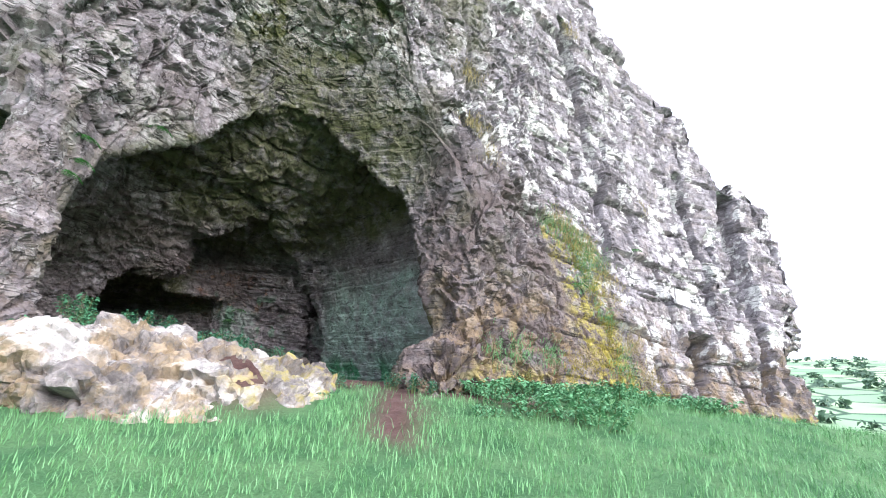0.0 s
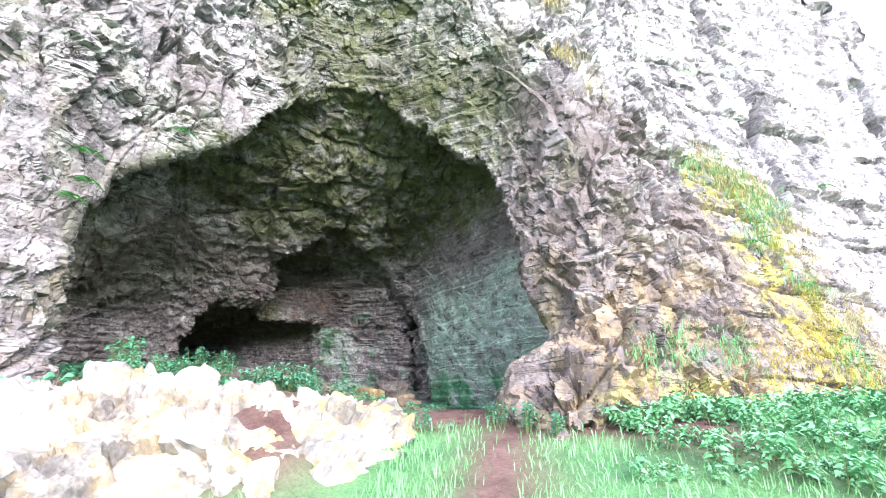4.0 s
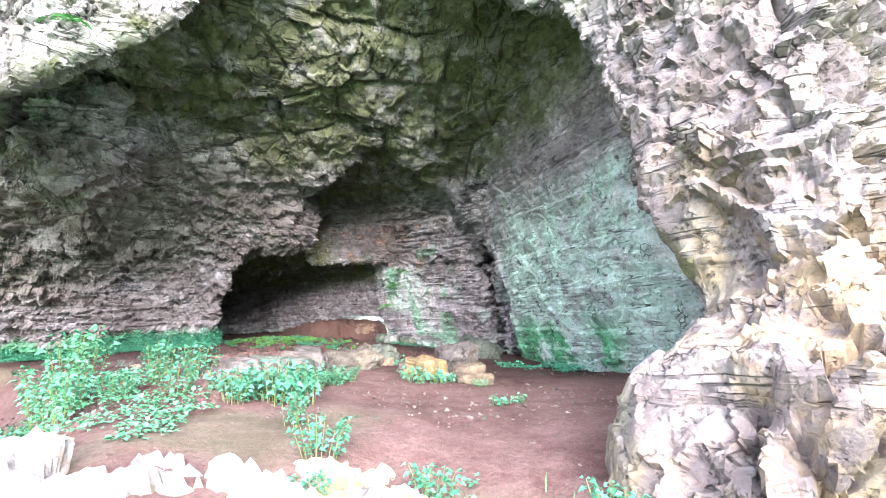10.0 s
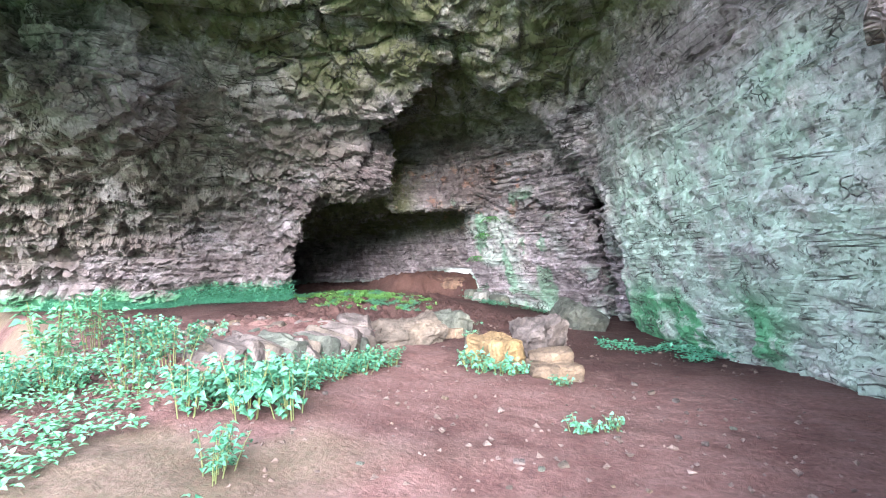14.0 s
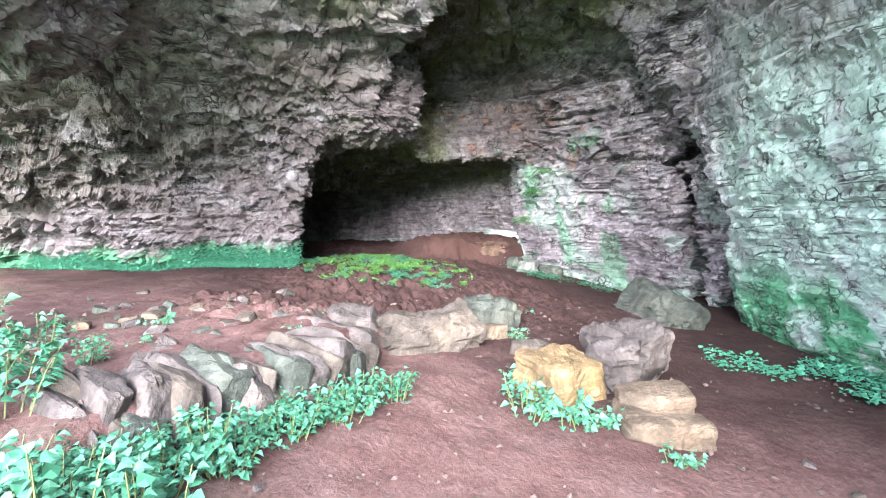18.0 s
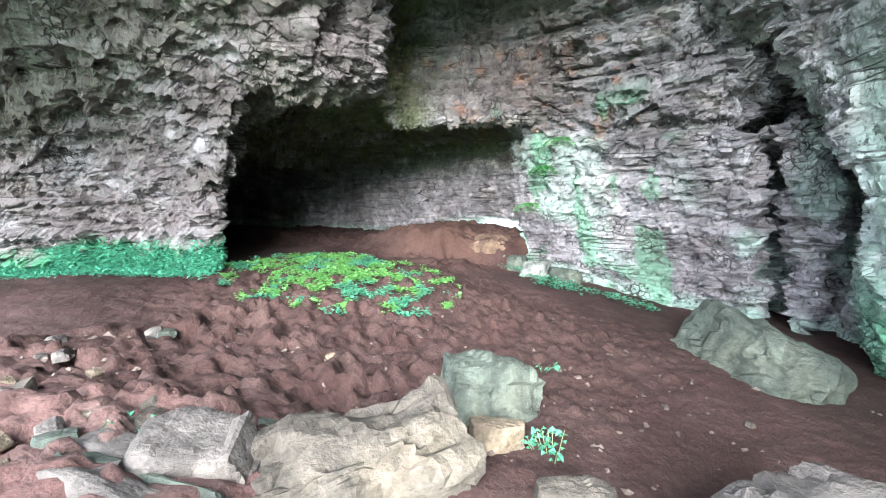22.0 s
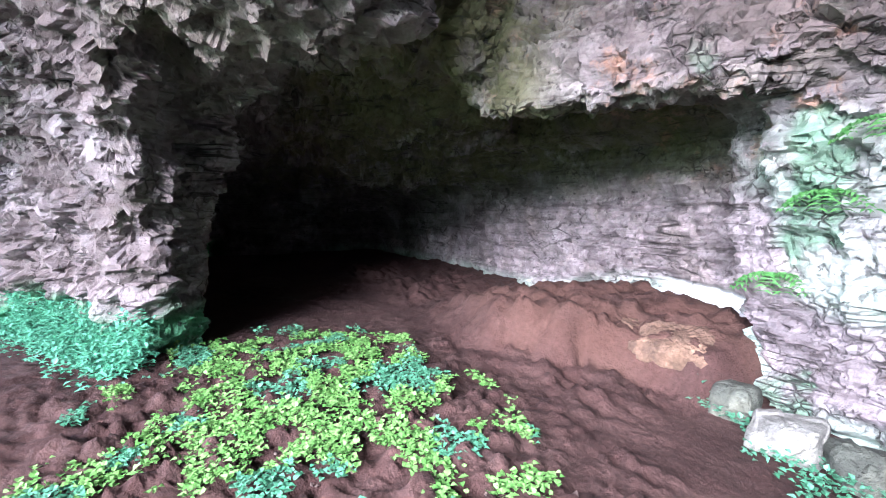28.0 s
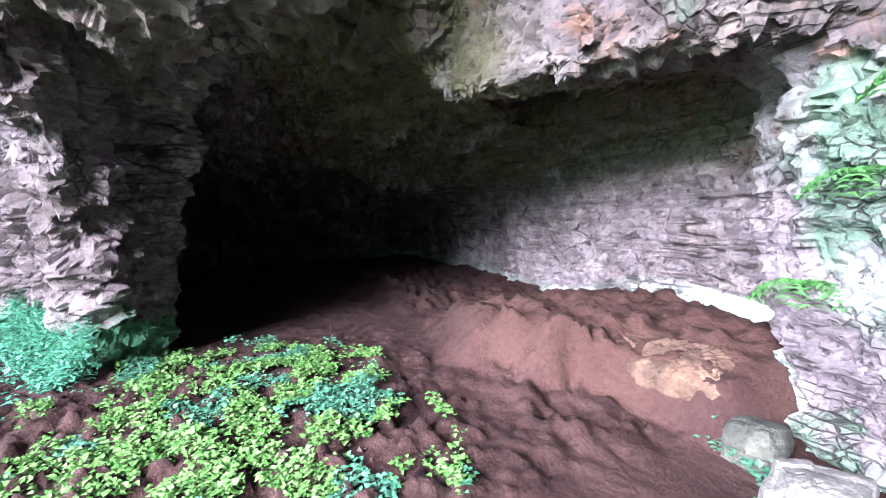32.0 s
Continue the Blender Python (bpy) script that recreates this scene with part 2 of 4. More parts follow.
def surface(low, high, step, field):
    """A mesh of squares where the field crosses zero."""
    axes = [np.arange(a, b + step, step, dtype=np.float32) for a, b in zip(low, high)]
    n = [len(a) for a in axes]
    g = np.empty(n, np.float32)
    yy, zz = np.meshgrid(axes[1], axes[2], indexing="ij")
    for i, x in enumerate(axes[0]):
        q = np.stack([np.full(yy.size, x, np.float32), yy.ravel(), zz.ravel()], 1)
        g[i] = field(q).reshape(yy.shape)
    inside = g < 0
    corner = [(0, 0, 0), (1, 0, 0), (0, 1, 0), (1, 1, 0), (0, 0, 1), (1, 0, 1), (0, 1, 1), (1, 1, 1)]
    m = [k - 1 for k in n]
    cut = [inside[a:a + m[0], b:b + m[1], c:c + m[2]] for a, b, c in corner]
    some = np.logical_or.reduce(cut) & ~np.logical_and.reduce(cut)
    cell = np.argwhere(some)
    index = np.full(m, -1, np.int64)
    index[some] = np.arange(len(cell))
    total, count = np.zeros((len(cell), 3), np.float32), np.zeros(len(cell), np.float32)
    for i, a in enumerate(corner):
        for b in corner[i + 1:]:
            if sum(abs(u - v) for u, v in zip(a, b)) != 1:
                continue
            va = g[cell[:, 0] + a[0], cell[:, 1] + a[1], cell[:, 2] + a[2]]
            vb = g[cell[:, 0] + b[0], cell[:, 1] + b[1], cell[:, 2] + b[2]]
            hit = (va < 0) != (vb < 0)
            t = np.where(hit, va / np.where(hit, va - vb, 1), 0)[:, None]
            total += np.where(hit[:, None], np.array(a, np.float32) + t * (np.array(b, np.float32) - np.array(a, np.float32)), 0)
            count += hit
    verts = (cell + total / count[:, None]) * step + np.array([a[0] for a in axes], np.float32)
    quads = []
    for axis in range(3):
        o = [k for k in range(3) if k != axis]
        size = list(n)
        size[axis] -= 1
        lo = [slice(0, s) for s in n]
        hi = list(lo)
        lo[axis], hi[axis] = slice(0, n[axis] - 1), slice(1, n[axis])
        change = inside[tuple(lo)] != inside[tuple(hi)]
        e = np.argwhere(change)
        e = e[(e[:, o[0]] > 0) & (e[:, o[0]] < n[o[0]] - 1) & (e[:, o[1]] > 0) & (e[:, o[1]] < n[o[1]] - 1)]
        ring = []
        for du, dv in ((-1, -1), (0, -1), (0, 0), (-1, 0)):
            c = e.copy()
            c[:, o[0]] += du
            c[:, o[1]] += dv
            ring.append(index[c[:, 0], c[:, 1], c[:, 2]])
        q = np.stack(ring, 1)
        turn = inside[e[:, 0], e[:, 1], e[:, 2]] ^ (axis == 1)
        q[~turn] = q[~turn][:, ::-1]
        quads.append(q)
    quads = np.concatenate(quads)
    return verts, quads[(quads >= 0).all(1)]


def divided(v, q):
    """Each square into four."""
    e = np.concatenate([q[:, [0, 1]], q[:, [1, 2]], q[:, [2, 3]], q[:, [3, 0]]])
    e.sort(1)
    key, back_to = np.unique(e[:, 0] * len(v) + e[:, 1], return_inverse=True)
    mid = (v[key // len(v)] + v[key % len(v)]) / 2
    centre = v[q].mean(1)
    k = len(q)
    ab, bc, cd, da = (len(v) + back_to[n * k:(n + 1) * k] for n in range(4))
    m = len(v) + len(mid) + np.arange(k)
    out = np.concatenate([np.stack(r, 1) for r in ((q[:, 0], ab, m, da), (ab, q[:, 1], bc, m), (m, bc, q[:, 2], cd), (da, m, cd, q[:, 3]))])
    return np.concatenate([v, mid, centre]), out


def normals(v, q):
    a = np.cross(v[q[:, 2]] - v[q[:, 0]], v[q[:, 3]] - v[q[:, 1]])
    out = np.zeros_like(v)
    for n in range(4):
        for c in range(3):
            out[:, c] += np.bincount(q[:, n], a[:, c], len(v))
    return out / (np.linalg.norm(out, axis=1, keepdims=True) + 1e-9)


def eased(v, q, rounds, pull=0.5):
    """Smooths a mesh of squares."""
    for _ in range(rounds):
        total, count = np.zeros_like(v), np.zeros(len(v), np.float32)
        for a, b in ((0, 1), (1, 2), (2, 3), (3, 0)):
            for i, j in ((a, b), (b, a)):
                for c in range(3):
                    total[:, c] += np.bincount(q[:, i], v[q[:, j], c], len(v))
                count += np.bincount(q[:, i], minlength=len(v))
        v = v + pull * (total / np.maximum(count, 1)[:, None] - v)
    return v


def from_arrays(name, v, q, material, attributes=(), smooth=True):
    """One mesh object from arrays of places and faces (three or four corners each)."""
    used = np.unique(q)
    small = np.full(len(v), -1, np.int64)
    small[used] = np.arange(len(used))
    q = small[q]
    me = bpy.data.meshes.new(name)
    me.vertices.add(len(used))
    me.vertices.foreach_set("co", v[used].astype(np.float32).ravel())
    k = q.shape[1]
    me.loops.add(q.size)
    me.loops.foreach_set("vertex_index", q.ravel().astype(np.int32))
    me.polygons.add(len(q))
    me.polygons.foreach_set("loop_start", np.arange(0, q.size, k, dtype=np.int32))
    me.polygons.foreach_set("loop_total", np.full(len(q), k, np.int32))
    me.polygons.foreach_set("use_smooth", np.full(len(q), smooth))
    for key, values in attributes:
        a = me.attributes.new(key, "FLOAT", "POINT")
        a.data.foreach_set("value", values[used].astype(np.float32))
    me.materials.append(material)
    me.update(calc_edges=True)
    return new(name, me)


# ---- materials ----
def material(name, rough=0.9, spec=0.25):
    m = bpy.data.materials.new(name)
    m.use_nodes = True
    b = m.node_tree.nodes["Principled BSDF"]
    b.inputs["Roughness"].default_value = rough
    b.inputs["Specular IOR Level"].default_value = spec
    return m, m.node_tree, b


class Nodes:
    """Short hand for one material's nodes."""

    def __init__(self, tree):
        self.tree = tree
        self.place = tree.nodes.new("ShaderNodeTexCoord").outputs["Object"]

    def put(self, kind, **values):
        n = self.tree.nodes.new("ShaderNode" + kind)
        for key, value in values.items():
            n.inputs[key.replace("_", " ")].default_value = value
        return n

    def link(self, a, b):
        self.tree.links.new(a, b)

    def scaled(self, sx, sy, sz):
        n = self.put("Mapping", Scale=(sx, sy, sz))
        self.link(self.place, n.inputs["Vector"])
        return n.outputs[0]

    def noise(self, scale, detail=4, rough=0.6, vector=None):
        n = self.put("TexNoise", Scale=scale, Detail=detail, Roughness=rough)
        self.link(vector or self.place, n.inputs["Vector"])
        return n.outputs["Fac"]

    def span(self, value, a, b, c=0.0, d=1.0):
        n = self.put("MapRange", From_Min=a, From_Max=b, To_Min=c, To_Max=d)
        self.link(value, n.inputs["Value"])
        return n.outputs[0]

    def times(self, a, b, how="MULTIPLY"):
        n = self.put("Math")
        n.operation = how
        for k, v in enumerate((a, b)):
            if isinstance(v, (int, float)):
                n.inputs[k].default_value = v
            else:
                self.link(v, n.inputs[k])
        return n.outputs[0]

    def mix(self, fac, a, b, how="MIX"):
        n = self.tree.nodes.new("ShaderNodeMix")
        n.data_type, n.blend_type = "RGBA", how
        for k, v in ((0, fac), (6, a), (7, b)):
            if isinstance(v, (int, float)):
                n.inputs[k].default_value = v
            elif isinstance(v, tuple):
                n.inputs[k].default_value = (*v, 1)
            else:
                self.link(v, n.inputs[k])
        return n.outputs[2]

    def tinted(self, scale):
        n = self.put("TexNoise", Scale=scale, Detail=3)
        self.link(self.place, n.inputs["Vector"])
        return n.outputs["Color"]

    def chips(self, scale, vector):
        n = self.put("TexVoronoi", Scale=scale)
        self.link(vector, n.inputs["Vector"])
        s = self.put("SeparateColor")
        self.link(n.outputs["Color"], s.inputs[0])
        return s.outputs[0]

    def edges(self, scale, vector):
        n = self.put("TexVoronoi", Scale=scale)
        n.feature = "DISTANCE_TO_EDGE"
        self.link(vector, n.inputs["Vector"])
        return n.outputs["Distance"]

    def grey(self, value):
        n = self.put("CombineColor")
        for k in range(3):
            self.link(value, n.inputs[k])
        return n.outputs[0]

    def attribute(self, name):
        n = self.tree.nodes.new("ShaderNodeAttribute")
        n.attribute_name = name
        return n.outputs["Fac"]

    def bump(self, bsdf, height, strength, distance):
        n = self.put("Bump", Strength=strength, Distance=distance)
        self.link(height, n.inputs["Height"])
        self.link(n.outputs[0], bsdf.inputs["Normal"])


def stone_material(name, dark, light, masks=True, beds=True):
    m, tree, b = material(name, 0.88)
    n = Nodes(tree)
    big, mid, fine = n.noise(0.9, 3), n.noise(5, 6, 0.65), n.noise(38, 5, 0.7)
    c = n.mix(n.span(big, 0.3, 0.7), dark, light)
    tan = tuple(v * w for v, w in zip(light, (1.02, 0.95, 0.85)))
    c = n.mix(n.span(n.noise(2.2, 4), 0.52, 0.68, 0, 0.6), c, tan)
    bent = n.mix(0.16, n.place, n.tinted(2.4), "ADD")
    c = n.mix(1.0, c, n.grey(n.span(mid, 0.28, 0.72, 0.5, 1.4)), "MULTIPLY")
    for scale, low, top in ((5.5, 0.78, 1.18), (15, 0.84, 1.14)):
        c = n.mix(1.0, c, n.grey(n.span(n.chips(scale, bent), 0.0, 1.0, low, top)), "MULTIPLY")
    c = n.mix(1.0, c, n.grey(n.span(fine, 0.25, 0.75, 0.7, 1.25)), "MULTIPLY")
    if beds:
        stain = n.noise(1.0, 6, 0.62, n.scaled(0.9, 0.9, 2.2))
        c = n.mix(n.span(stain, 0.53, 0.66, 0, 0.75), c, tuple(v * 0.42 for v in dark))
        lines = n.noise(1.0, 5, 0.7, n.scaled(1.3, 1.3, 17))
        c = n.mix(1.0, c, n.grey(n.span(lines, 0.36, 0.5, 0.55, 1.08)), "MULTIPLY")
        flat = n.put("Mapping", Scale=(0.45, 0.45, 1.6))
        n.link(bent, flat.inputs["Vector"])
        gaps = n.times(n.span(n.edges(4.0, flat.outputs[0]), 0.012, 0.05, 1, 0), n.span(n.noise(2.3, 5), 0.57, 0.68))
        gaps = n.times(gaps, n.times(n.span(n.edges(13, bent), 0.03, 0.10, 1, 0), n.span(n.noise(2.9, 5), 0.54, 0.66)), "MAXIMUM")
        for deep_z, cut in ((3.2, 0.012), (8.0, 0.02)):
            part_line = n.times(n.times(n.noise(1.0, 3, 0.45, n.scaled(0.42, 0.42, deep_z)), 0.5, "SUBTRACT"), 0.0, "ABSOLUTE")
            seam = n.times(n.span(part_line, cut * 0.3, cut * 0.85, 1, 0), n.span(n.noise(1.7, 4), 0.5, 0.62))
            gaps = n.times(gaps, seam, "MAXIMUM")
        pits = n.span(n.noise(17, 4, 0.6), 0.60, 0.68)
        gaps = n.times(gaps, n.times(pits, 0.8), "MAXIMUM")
    if masks:
        for key, colour, scale, lo, hi in (
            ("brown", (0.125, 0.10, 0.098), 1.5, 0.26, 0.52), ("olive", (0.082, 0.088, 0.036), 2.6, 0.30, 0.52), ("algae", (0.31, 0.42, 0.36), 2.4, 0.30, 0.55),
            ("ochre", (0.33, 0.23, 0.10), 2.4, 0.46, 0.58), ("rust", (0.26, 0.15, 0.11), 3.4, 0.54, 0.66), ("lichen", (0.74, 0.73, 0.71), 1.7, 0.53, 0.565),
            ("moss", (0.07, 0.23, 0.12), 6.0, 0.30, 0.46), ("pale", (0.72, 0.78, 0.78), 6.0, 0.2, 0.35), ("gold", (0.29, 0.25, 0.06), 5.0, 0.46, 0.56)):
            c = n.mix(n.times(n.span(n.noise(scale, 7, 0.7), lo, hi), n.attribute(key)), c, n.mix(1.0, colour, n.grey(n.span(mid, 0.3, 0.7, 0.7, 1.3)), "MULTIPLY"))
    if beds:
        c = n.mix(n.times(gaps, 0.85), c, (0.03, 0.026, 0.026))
    n.link(c, b.inputs["Base Color"])
    h = n.times(n.noise(14, 8, 0.68), n.times(n.noise(60, 3, 0.6), 0.3), "ADD")
    if beds:
        h = n.times(h, n.times(gaps, -0.8), "ADD")
    n.bump(b, h, 1.0, 0.028)
    return m


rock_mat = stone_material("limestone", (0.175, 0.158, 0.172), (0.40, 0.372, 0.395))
pale_stone = stone_material("pale_limestone", (0.055, 0.046, 0.039), (0.122, 0.104, 0.084), masks=False, beds=False)
tan_stone = stone_material("tan_stone", (0.16, 0.112, 0.062), (0.27, 0.195, 0.095), masks=False, beds=False)
grit_stone = stone_material("grit_stone", (0.07, 0.05, 0.043), (0.17, 0.135, 0.12), masks=False, beds=False)
grey_stone = stone_material("grey_stone", (0.065, 0.055, 0.052), (0.14, 0.122, 0.112), masks=False, beds=False)
buff_stone = stone_material("buff_stone", (0.10, 0.075, 0.054), (0.185, 0.145, 0.104), masks=False, beds=False)
green_stone = stone_material("algae_stone", (0.045, 0.054, 0.045), (0.105, 0.115, 0.095), masks=False, beds=False)

earth_mat, et, eb = material("earth", 0.92)
en = Nodes(et)
soil = en.mix(en.span(en.noise(0.8, 4), 0.35, 0.65), (0.046, 0.025, 0.023), (0.086, 0.052, 0.048))
soil = en.mix(en.span(en.noise(3.0, 6, 0.7), 0.42, 0.68, 0, 0.7), soil, (0.108, 0.076, 0.070))
soil = en.mix(1.0, soil, en.grey(en.span(en.noise(30, 6, 0.7), 0.25, 0.75, 0.5, 1.35)), "MULTIPLY")
turf = en.mix(en.span(en.noise(2.0, 5), 0.35, 0.65), (0.055, 0.15, 0.06), (0.12, 0.24, 0.10))
turf = en.mix(1.0, turf, en.grey(en.span(en.noise(45, 4, 0.7), 0.25, 0.75, 0.5, 1.3)), "MULTIPLY")
soil = en.mix(en.times(en.span(en.noise(2.5, 5), 0.3, 0.5), en.attribute("clay")), soil, (0.15, 0.095, 0.072))
# pinkish dry path by the mouth, with its daylight painted in; darker deeper in
soil = en.mix(1.0, soil, en.mix(en.attribute("dry_daylit"), (0.64, 0.54, 0.51), (1.55, 1.42, 1.38)), "MULTIPLY")
soil = en.mix(en.attribute("grass"), soil, turf)
field = en.put("TexVoronoi", Scale=0.012)
field.feature = "F1"
en.link(en.place, field.inputs["Vector"])
hedge = en.put("TexVoronoi", Scale=0.012)
hedge.feature = "DISTANCE_TO_EDGE"
en.link(en.place, hedge.inputs["Vector"])
sep = en.put("SeparateColor")
en.link(field.outputs["Color"], sep.inputs[0])
fields = en.mix(sep.outputs[0], (0.20, 0.36, 0.20), (0.42, 0.52, 0.32))
fields = en.mix(en.span(hedge.outputs["Distance"], 0.03, 0.06, 1, 0), fields, (0.05, 0.10, 0.06))
soil = en.mix(en.attribute("far"), soil, fields)
en.link(soil, eb.inputs["Base Color"])
en.bump(eb, en.times(en.noise(22, 8, 0.7), en.noise(5, 4, 0.6), "ADD"), 0.8, 0.03)


def leaf_material(name, a, b, rough=0.55):
    m, tree, p = material(name, rough, 0.35)
    n = Nodes(tree)
    geo = tree.nodes.new("ShaderNodeNewGeometry")
    c = n.mix(geo.outputs["Random Per Island"], a, b)
    c = n.mix(n.span(n.noise(20, 3), 0.35, 0.65, 0, 0.45), c, tuple(v * 0.55 for v in a))
    n.link(c, p.inputs["Base Color"])
    p.inputs["Transmission Weight"].default_value = 0.0
    p.inputs["Subsurface Weight"].default_value = 0.0
    return m


nettle_leaf = leaf_material("nettle_leaf", (0.055, 0.20, 0.10), (0.14, 0.36, 0.20))
ivy_leaf = leaf_material("ground_leaf", (0.035, 0.15, 0.08), (0.10, 0.29, 0.185))
moss_leaf = leaf_material("carpet_leaf", (0.06, 0.19, 0.035), (0.17, 0.34, 0.10), 0.7)
teal_leaf = leaf_material("wall_foot_leaf", (0.055, 0.25, 0.145), (0.13, 0.42, 0.27), 0.7)
weed_leaf = leaf_material("bank_weed_leaf", (0.10, 0.29, 0.13), (0.22, 0.48, 0.25))
fern_leaf = leaf_material("fern_leaf", (0.045, 0.17, 0.04), (0.10, 0.28, 0.08))
grass_leaf = leaf_material("grass_blade", (0.09, 0.25, 0.09), (0.23, 0.47, 0.21), 0.6)
dry_leaf = leaf_material("dry_grass", (0.30, 0.24, 0.09), (0.52, 0.44, 0.22), 0.75)
gold_leaf = leaf_material("gold_moss", (0.22, 0.20, 0.03), (0.46, 0.36, 0.06), 0.8)
stem_mat = leaf_material("stem", (0.10, 0.14, 0.05), (0.16, 0.18, 0.07))
far_leaf = leaf_material("far_tree", (0.10, 0.17, 0.12), (0.15, 0.24, 0.16), 0.8)


# ---- rock mesh ----
def rough_field(q):
    w = np.stack([vnoise(q, 1.3, 5), vnoise(q, 1.3, 6), vnoise(q, 1.3, 7)], 1) * 0.09
    q = q + w
    return density(q[:, 0], q[:, 1], q[:, 2])


def blocks(p, bed, joint, seed, dip=0.05):
    """Layered, jointed rock: an offset in -1..1 for each block, and how near a point is to a bed's edge (0 at the edge)."""
    w = p[:, 2] + dip * p[:, 0] + 0.10 * vnoise(p, 1.7, seed) + 0.03 * vnoise(p, 0.4, seed + 1)
    s = w / bed + 0.45 * np.sin(w / bed * 0.9 + 1)
    layer = np.floor(s).astype(np.int64)
    f = s - layer
    a = (0.8 * p[:, 0] + 0.6 * p[:, 1] + 0.05 * vnoise(p, 0.5, seed + 2)) / joint
    b = (-0.6 * p[:, 0] + 0.8 * p[:, 1] + 0.05 * vnoise(p, 0.5, seed + 3)) / joint
    zero = np.zeros_like(layer)
    a = a + 3 * hashed(layer, zero, zero, seed + 4)
    b = b + 3 * hashed(layer, zero, zero, seed + 5)
    i, j = np.floor(a).astype(np.int64), np.floor(b).astype(np.int64)
    off = hashed(layer, i, j, seed + 6) * 2 - 1
    side = np.minimum(np.minimum(a - i, 1 - a + i), np.minimum(b - j, 1 - b + j)) * joint
    edge = np.minimum(f, 1 - f) * bed
    return 0.55 * off + 0.45 * (hashed(layer, zero, zero, seed + 7) * 2 - 1), np.minimum(edge, side), edge


def inner(p):
    """1 inside the cave, 0 outside."""
    return ramp(0.96 * p[:, 1] - 0.27 * p[:, 0], 8.2, 9.3) * ramp(0.5 - p[:, 0], 0, 0.6)


def rock_relief(p, n):
    """How far the rock's surface stands out along its normal."""
    ins = inner(p)
    down = ramp(-n[:, 2], 0.35, 0.75) * ins * ramp(p[:, 2], 4.2, 4.8)       # ceiling
    pocked = ramp(-p[:, 0], 7.0, 7.9) * ramp(p[:, 1] + 0.35 * p[:, 0], 6.6, 7.6) * ins * (1 - ramp(p[:, 1], 12.6, 13.4))  # honeycombed wall by the passage
    thin, e1, b1 = blocks(p, 0.13, 0.62, 40)
    thick, e2, b2 = blocks(p, 0.42, 0.75, 60)
    huge, e3, b3 = blocks(p, 1.1, 1.6, 80)
    lumps = fbm(p, 0.7, 3, 3)
    crumb = fbm(p, 0.16, 2, 9)
    first, second, mark, slant = cells(p, 0.19, 11)
    pits = ramp(second - first, 0.0, 0.35)
    f2, s2, m2, l2 = cells(p * np.array([1, 1, 1.5]), 0.11, 31)
    f3, s3, m3, l3 = cells(p * np.array([1, 1, 0.75]) + 0.25 * np.stack([vnoise(p, 0.6, 15), vnoise(p, 0.6, 16), vnoise(p, 0.6, 18)], 1), 0.46, 35)
    f4, s4, m4, l4 = cells(p + 0.3 * np.stack([vnoise(p, 0.9, 25), vnoise(p, 0.9, 26), vnoise(p, 0.9, 27)], 1), 1.2, 37)
    crevice = (1 - ramp(s3 - f3, 0.0, 0.09)) * ramp(vnoise(p, 0.8, 45), -0.25, 0.15)
    deep_crevice = (1 - ramp(s4 - f4, 0.0, 0.05)) * ramp(vnoise(p, 1.3, 47), -0.25, 0.15)
    out = (0.09 - 0.03 * (1 - ins)) * lumps + 0.014 * crumb * ins
    # beds jut out at the top and draw back below
    def ledged(bed, seed):
        w = p[:, 2] + 0.05 * p[:, 0] + 0.12 * vnoise(p, 1.5, seed) + 0.035 * vnoise(p, 0.35, seed + 1)
        s = w / bed + 0.45 * np.sin(w / bed * 0.9 + 1)
        return s - np.floor(s) - 0.5
    calm = 1 - 0.72 * ramp(p[:, 0], -4.4, -3.6)                                # the right wall is smoother
    knobs = ramp(-p[:, 0], 5.9, 6.5) * (1 - ramp(-p[:, 0], 8.6, 9.0)) * ramp(p[:, 2], 3.9, 4.2) * ramp(p[:, 1], 11.2, 11.6)   # nose and shelf
    calm = calm * (1 - 0.45 * knobs)
    wall = 0.05 * thin * calm + 0.075 * calm * ledged(0.16, 40) * (0.4 + 0.6 * ramp(vnoise(p, 0.6, 44), -0.4, 0.3)) + 0.07 * thick * calm + 0.13 * calm * ledged(0.42, 60) - 0.08 * calm * (1 - ramp(b2, 0, 0.04)) * ramp(vnoise(p, 0.9, 46), -0.3, 0.2) + 0.08 * huge * calm - 0.06 * calm * (1 - ramp(b3, 0, 0.06)) * ramp(vnoise(p, 0.9, 50), -0.1, 0.3) + calm * (0.12 * slant + 0.02 * (m2 - 0.5) + 0.05 * l2 + 0.08 * (m3 - 0.5) + 0.14 * l3 - 0.05 * crevice)
    square = ramp(p[:, 0], 0.8, 2.4)                                           # the squarely jointed face right of the mouth
    broken = 0.10 * (m3 - 0.5) + 0.15 * l3 + 0.05 * (mark - 0.5) + 0.09 * slant + 0.03 * l2 + 0.03 * thick + 0.05 * huge + 0.10 * (m4 - 0.5) + 0.16 * l4 - 0.06 * crevice - 0.10 * deep_crevice
    jointed = 0.07 * thick - 0.09 * (1 - ramp(e2, 0, 0.045)) * ramp(vnoise(p, 0.8, 54), -0.6, 0.0) + 0.16 * huge - 0.18 * (1 - ramp(e3, 0, 0.08)) * ramp(vnoise(p, 1.1, 55), -0.7, -0.1) + 0.035 * slant + 0.03 * l3 + 0.02 * l2
    worn = ramp(p[:, 0], -1.9, -1.3) * (1 - ramp(p[:, 0], 0.6, 1.4)) * (1 - ramp(p[:, 2], 5.5, 7.0))   # the jamb is worn smooth and fluted
    flute = p * np.array([1, 1, 0.22])
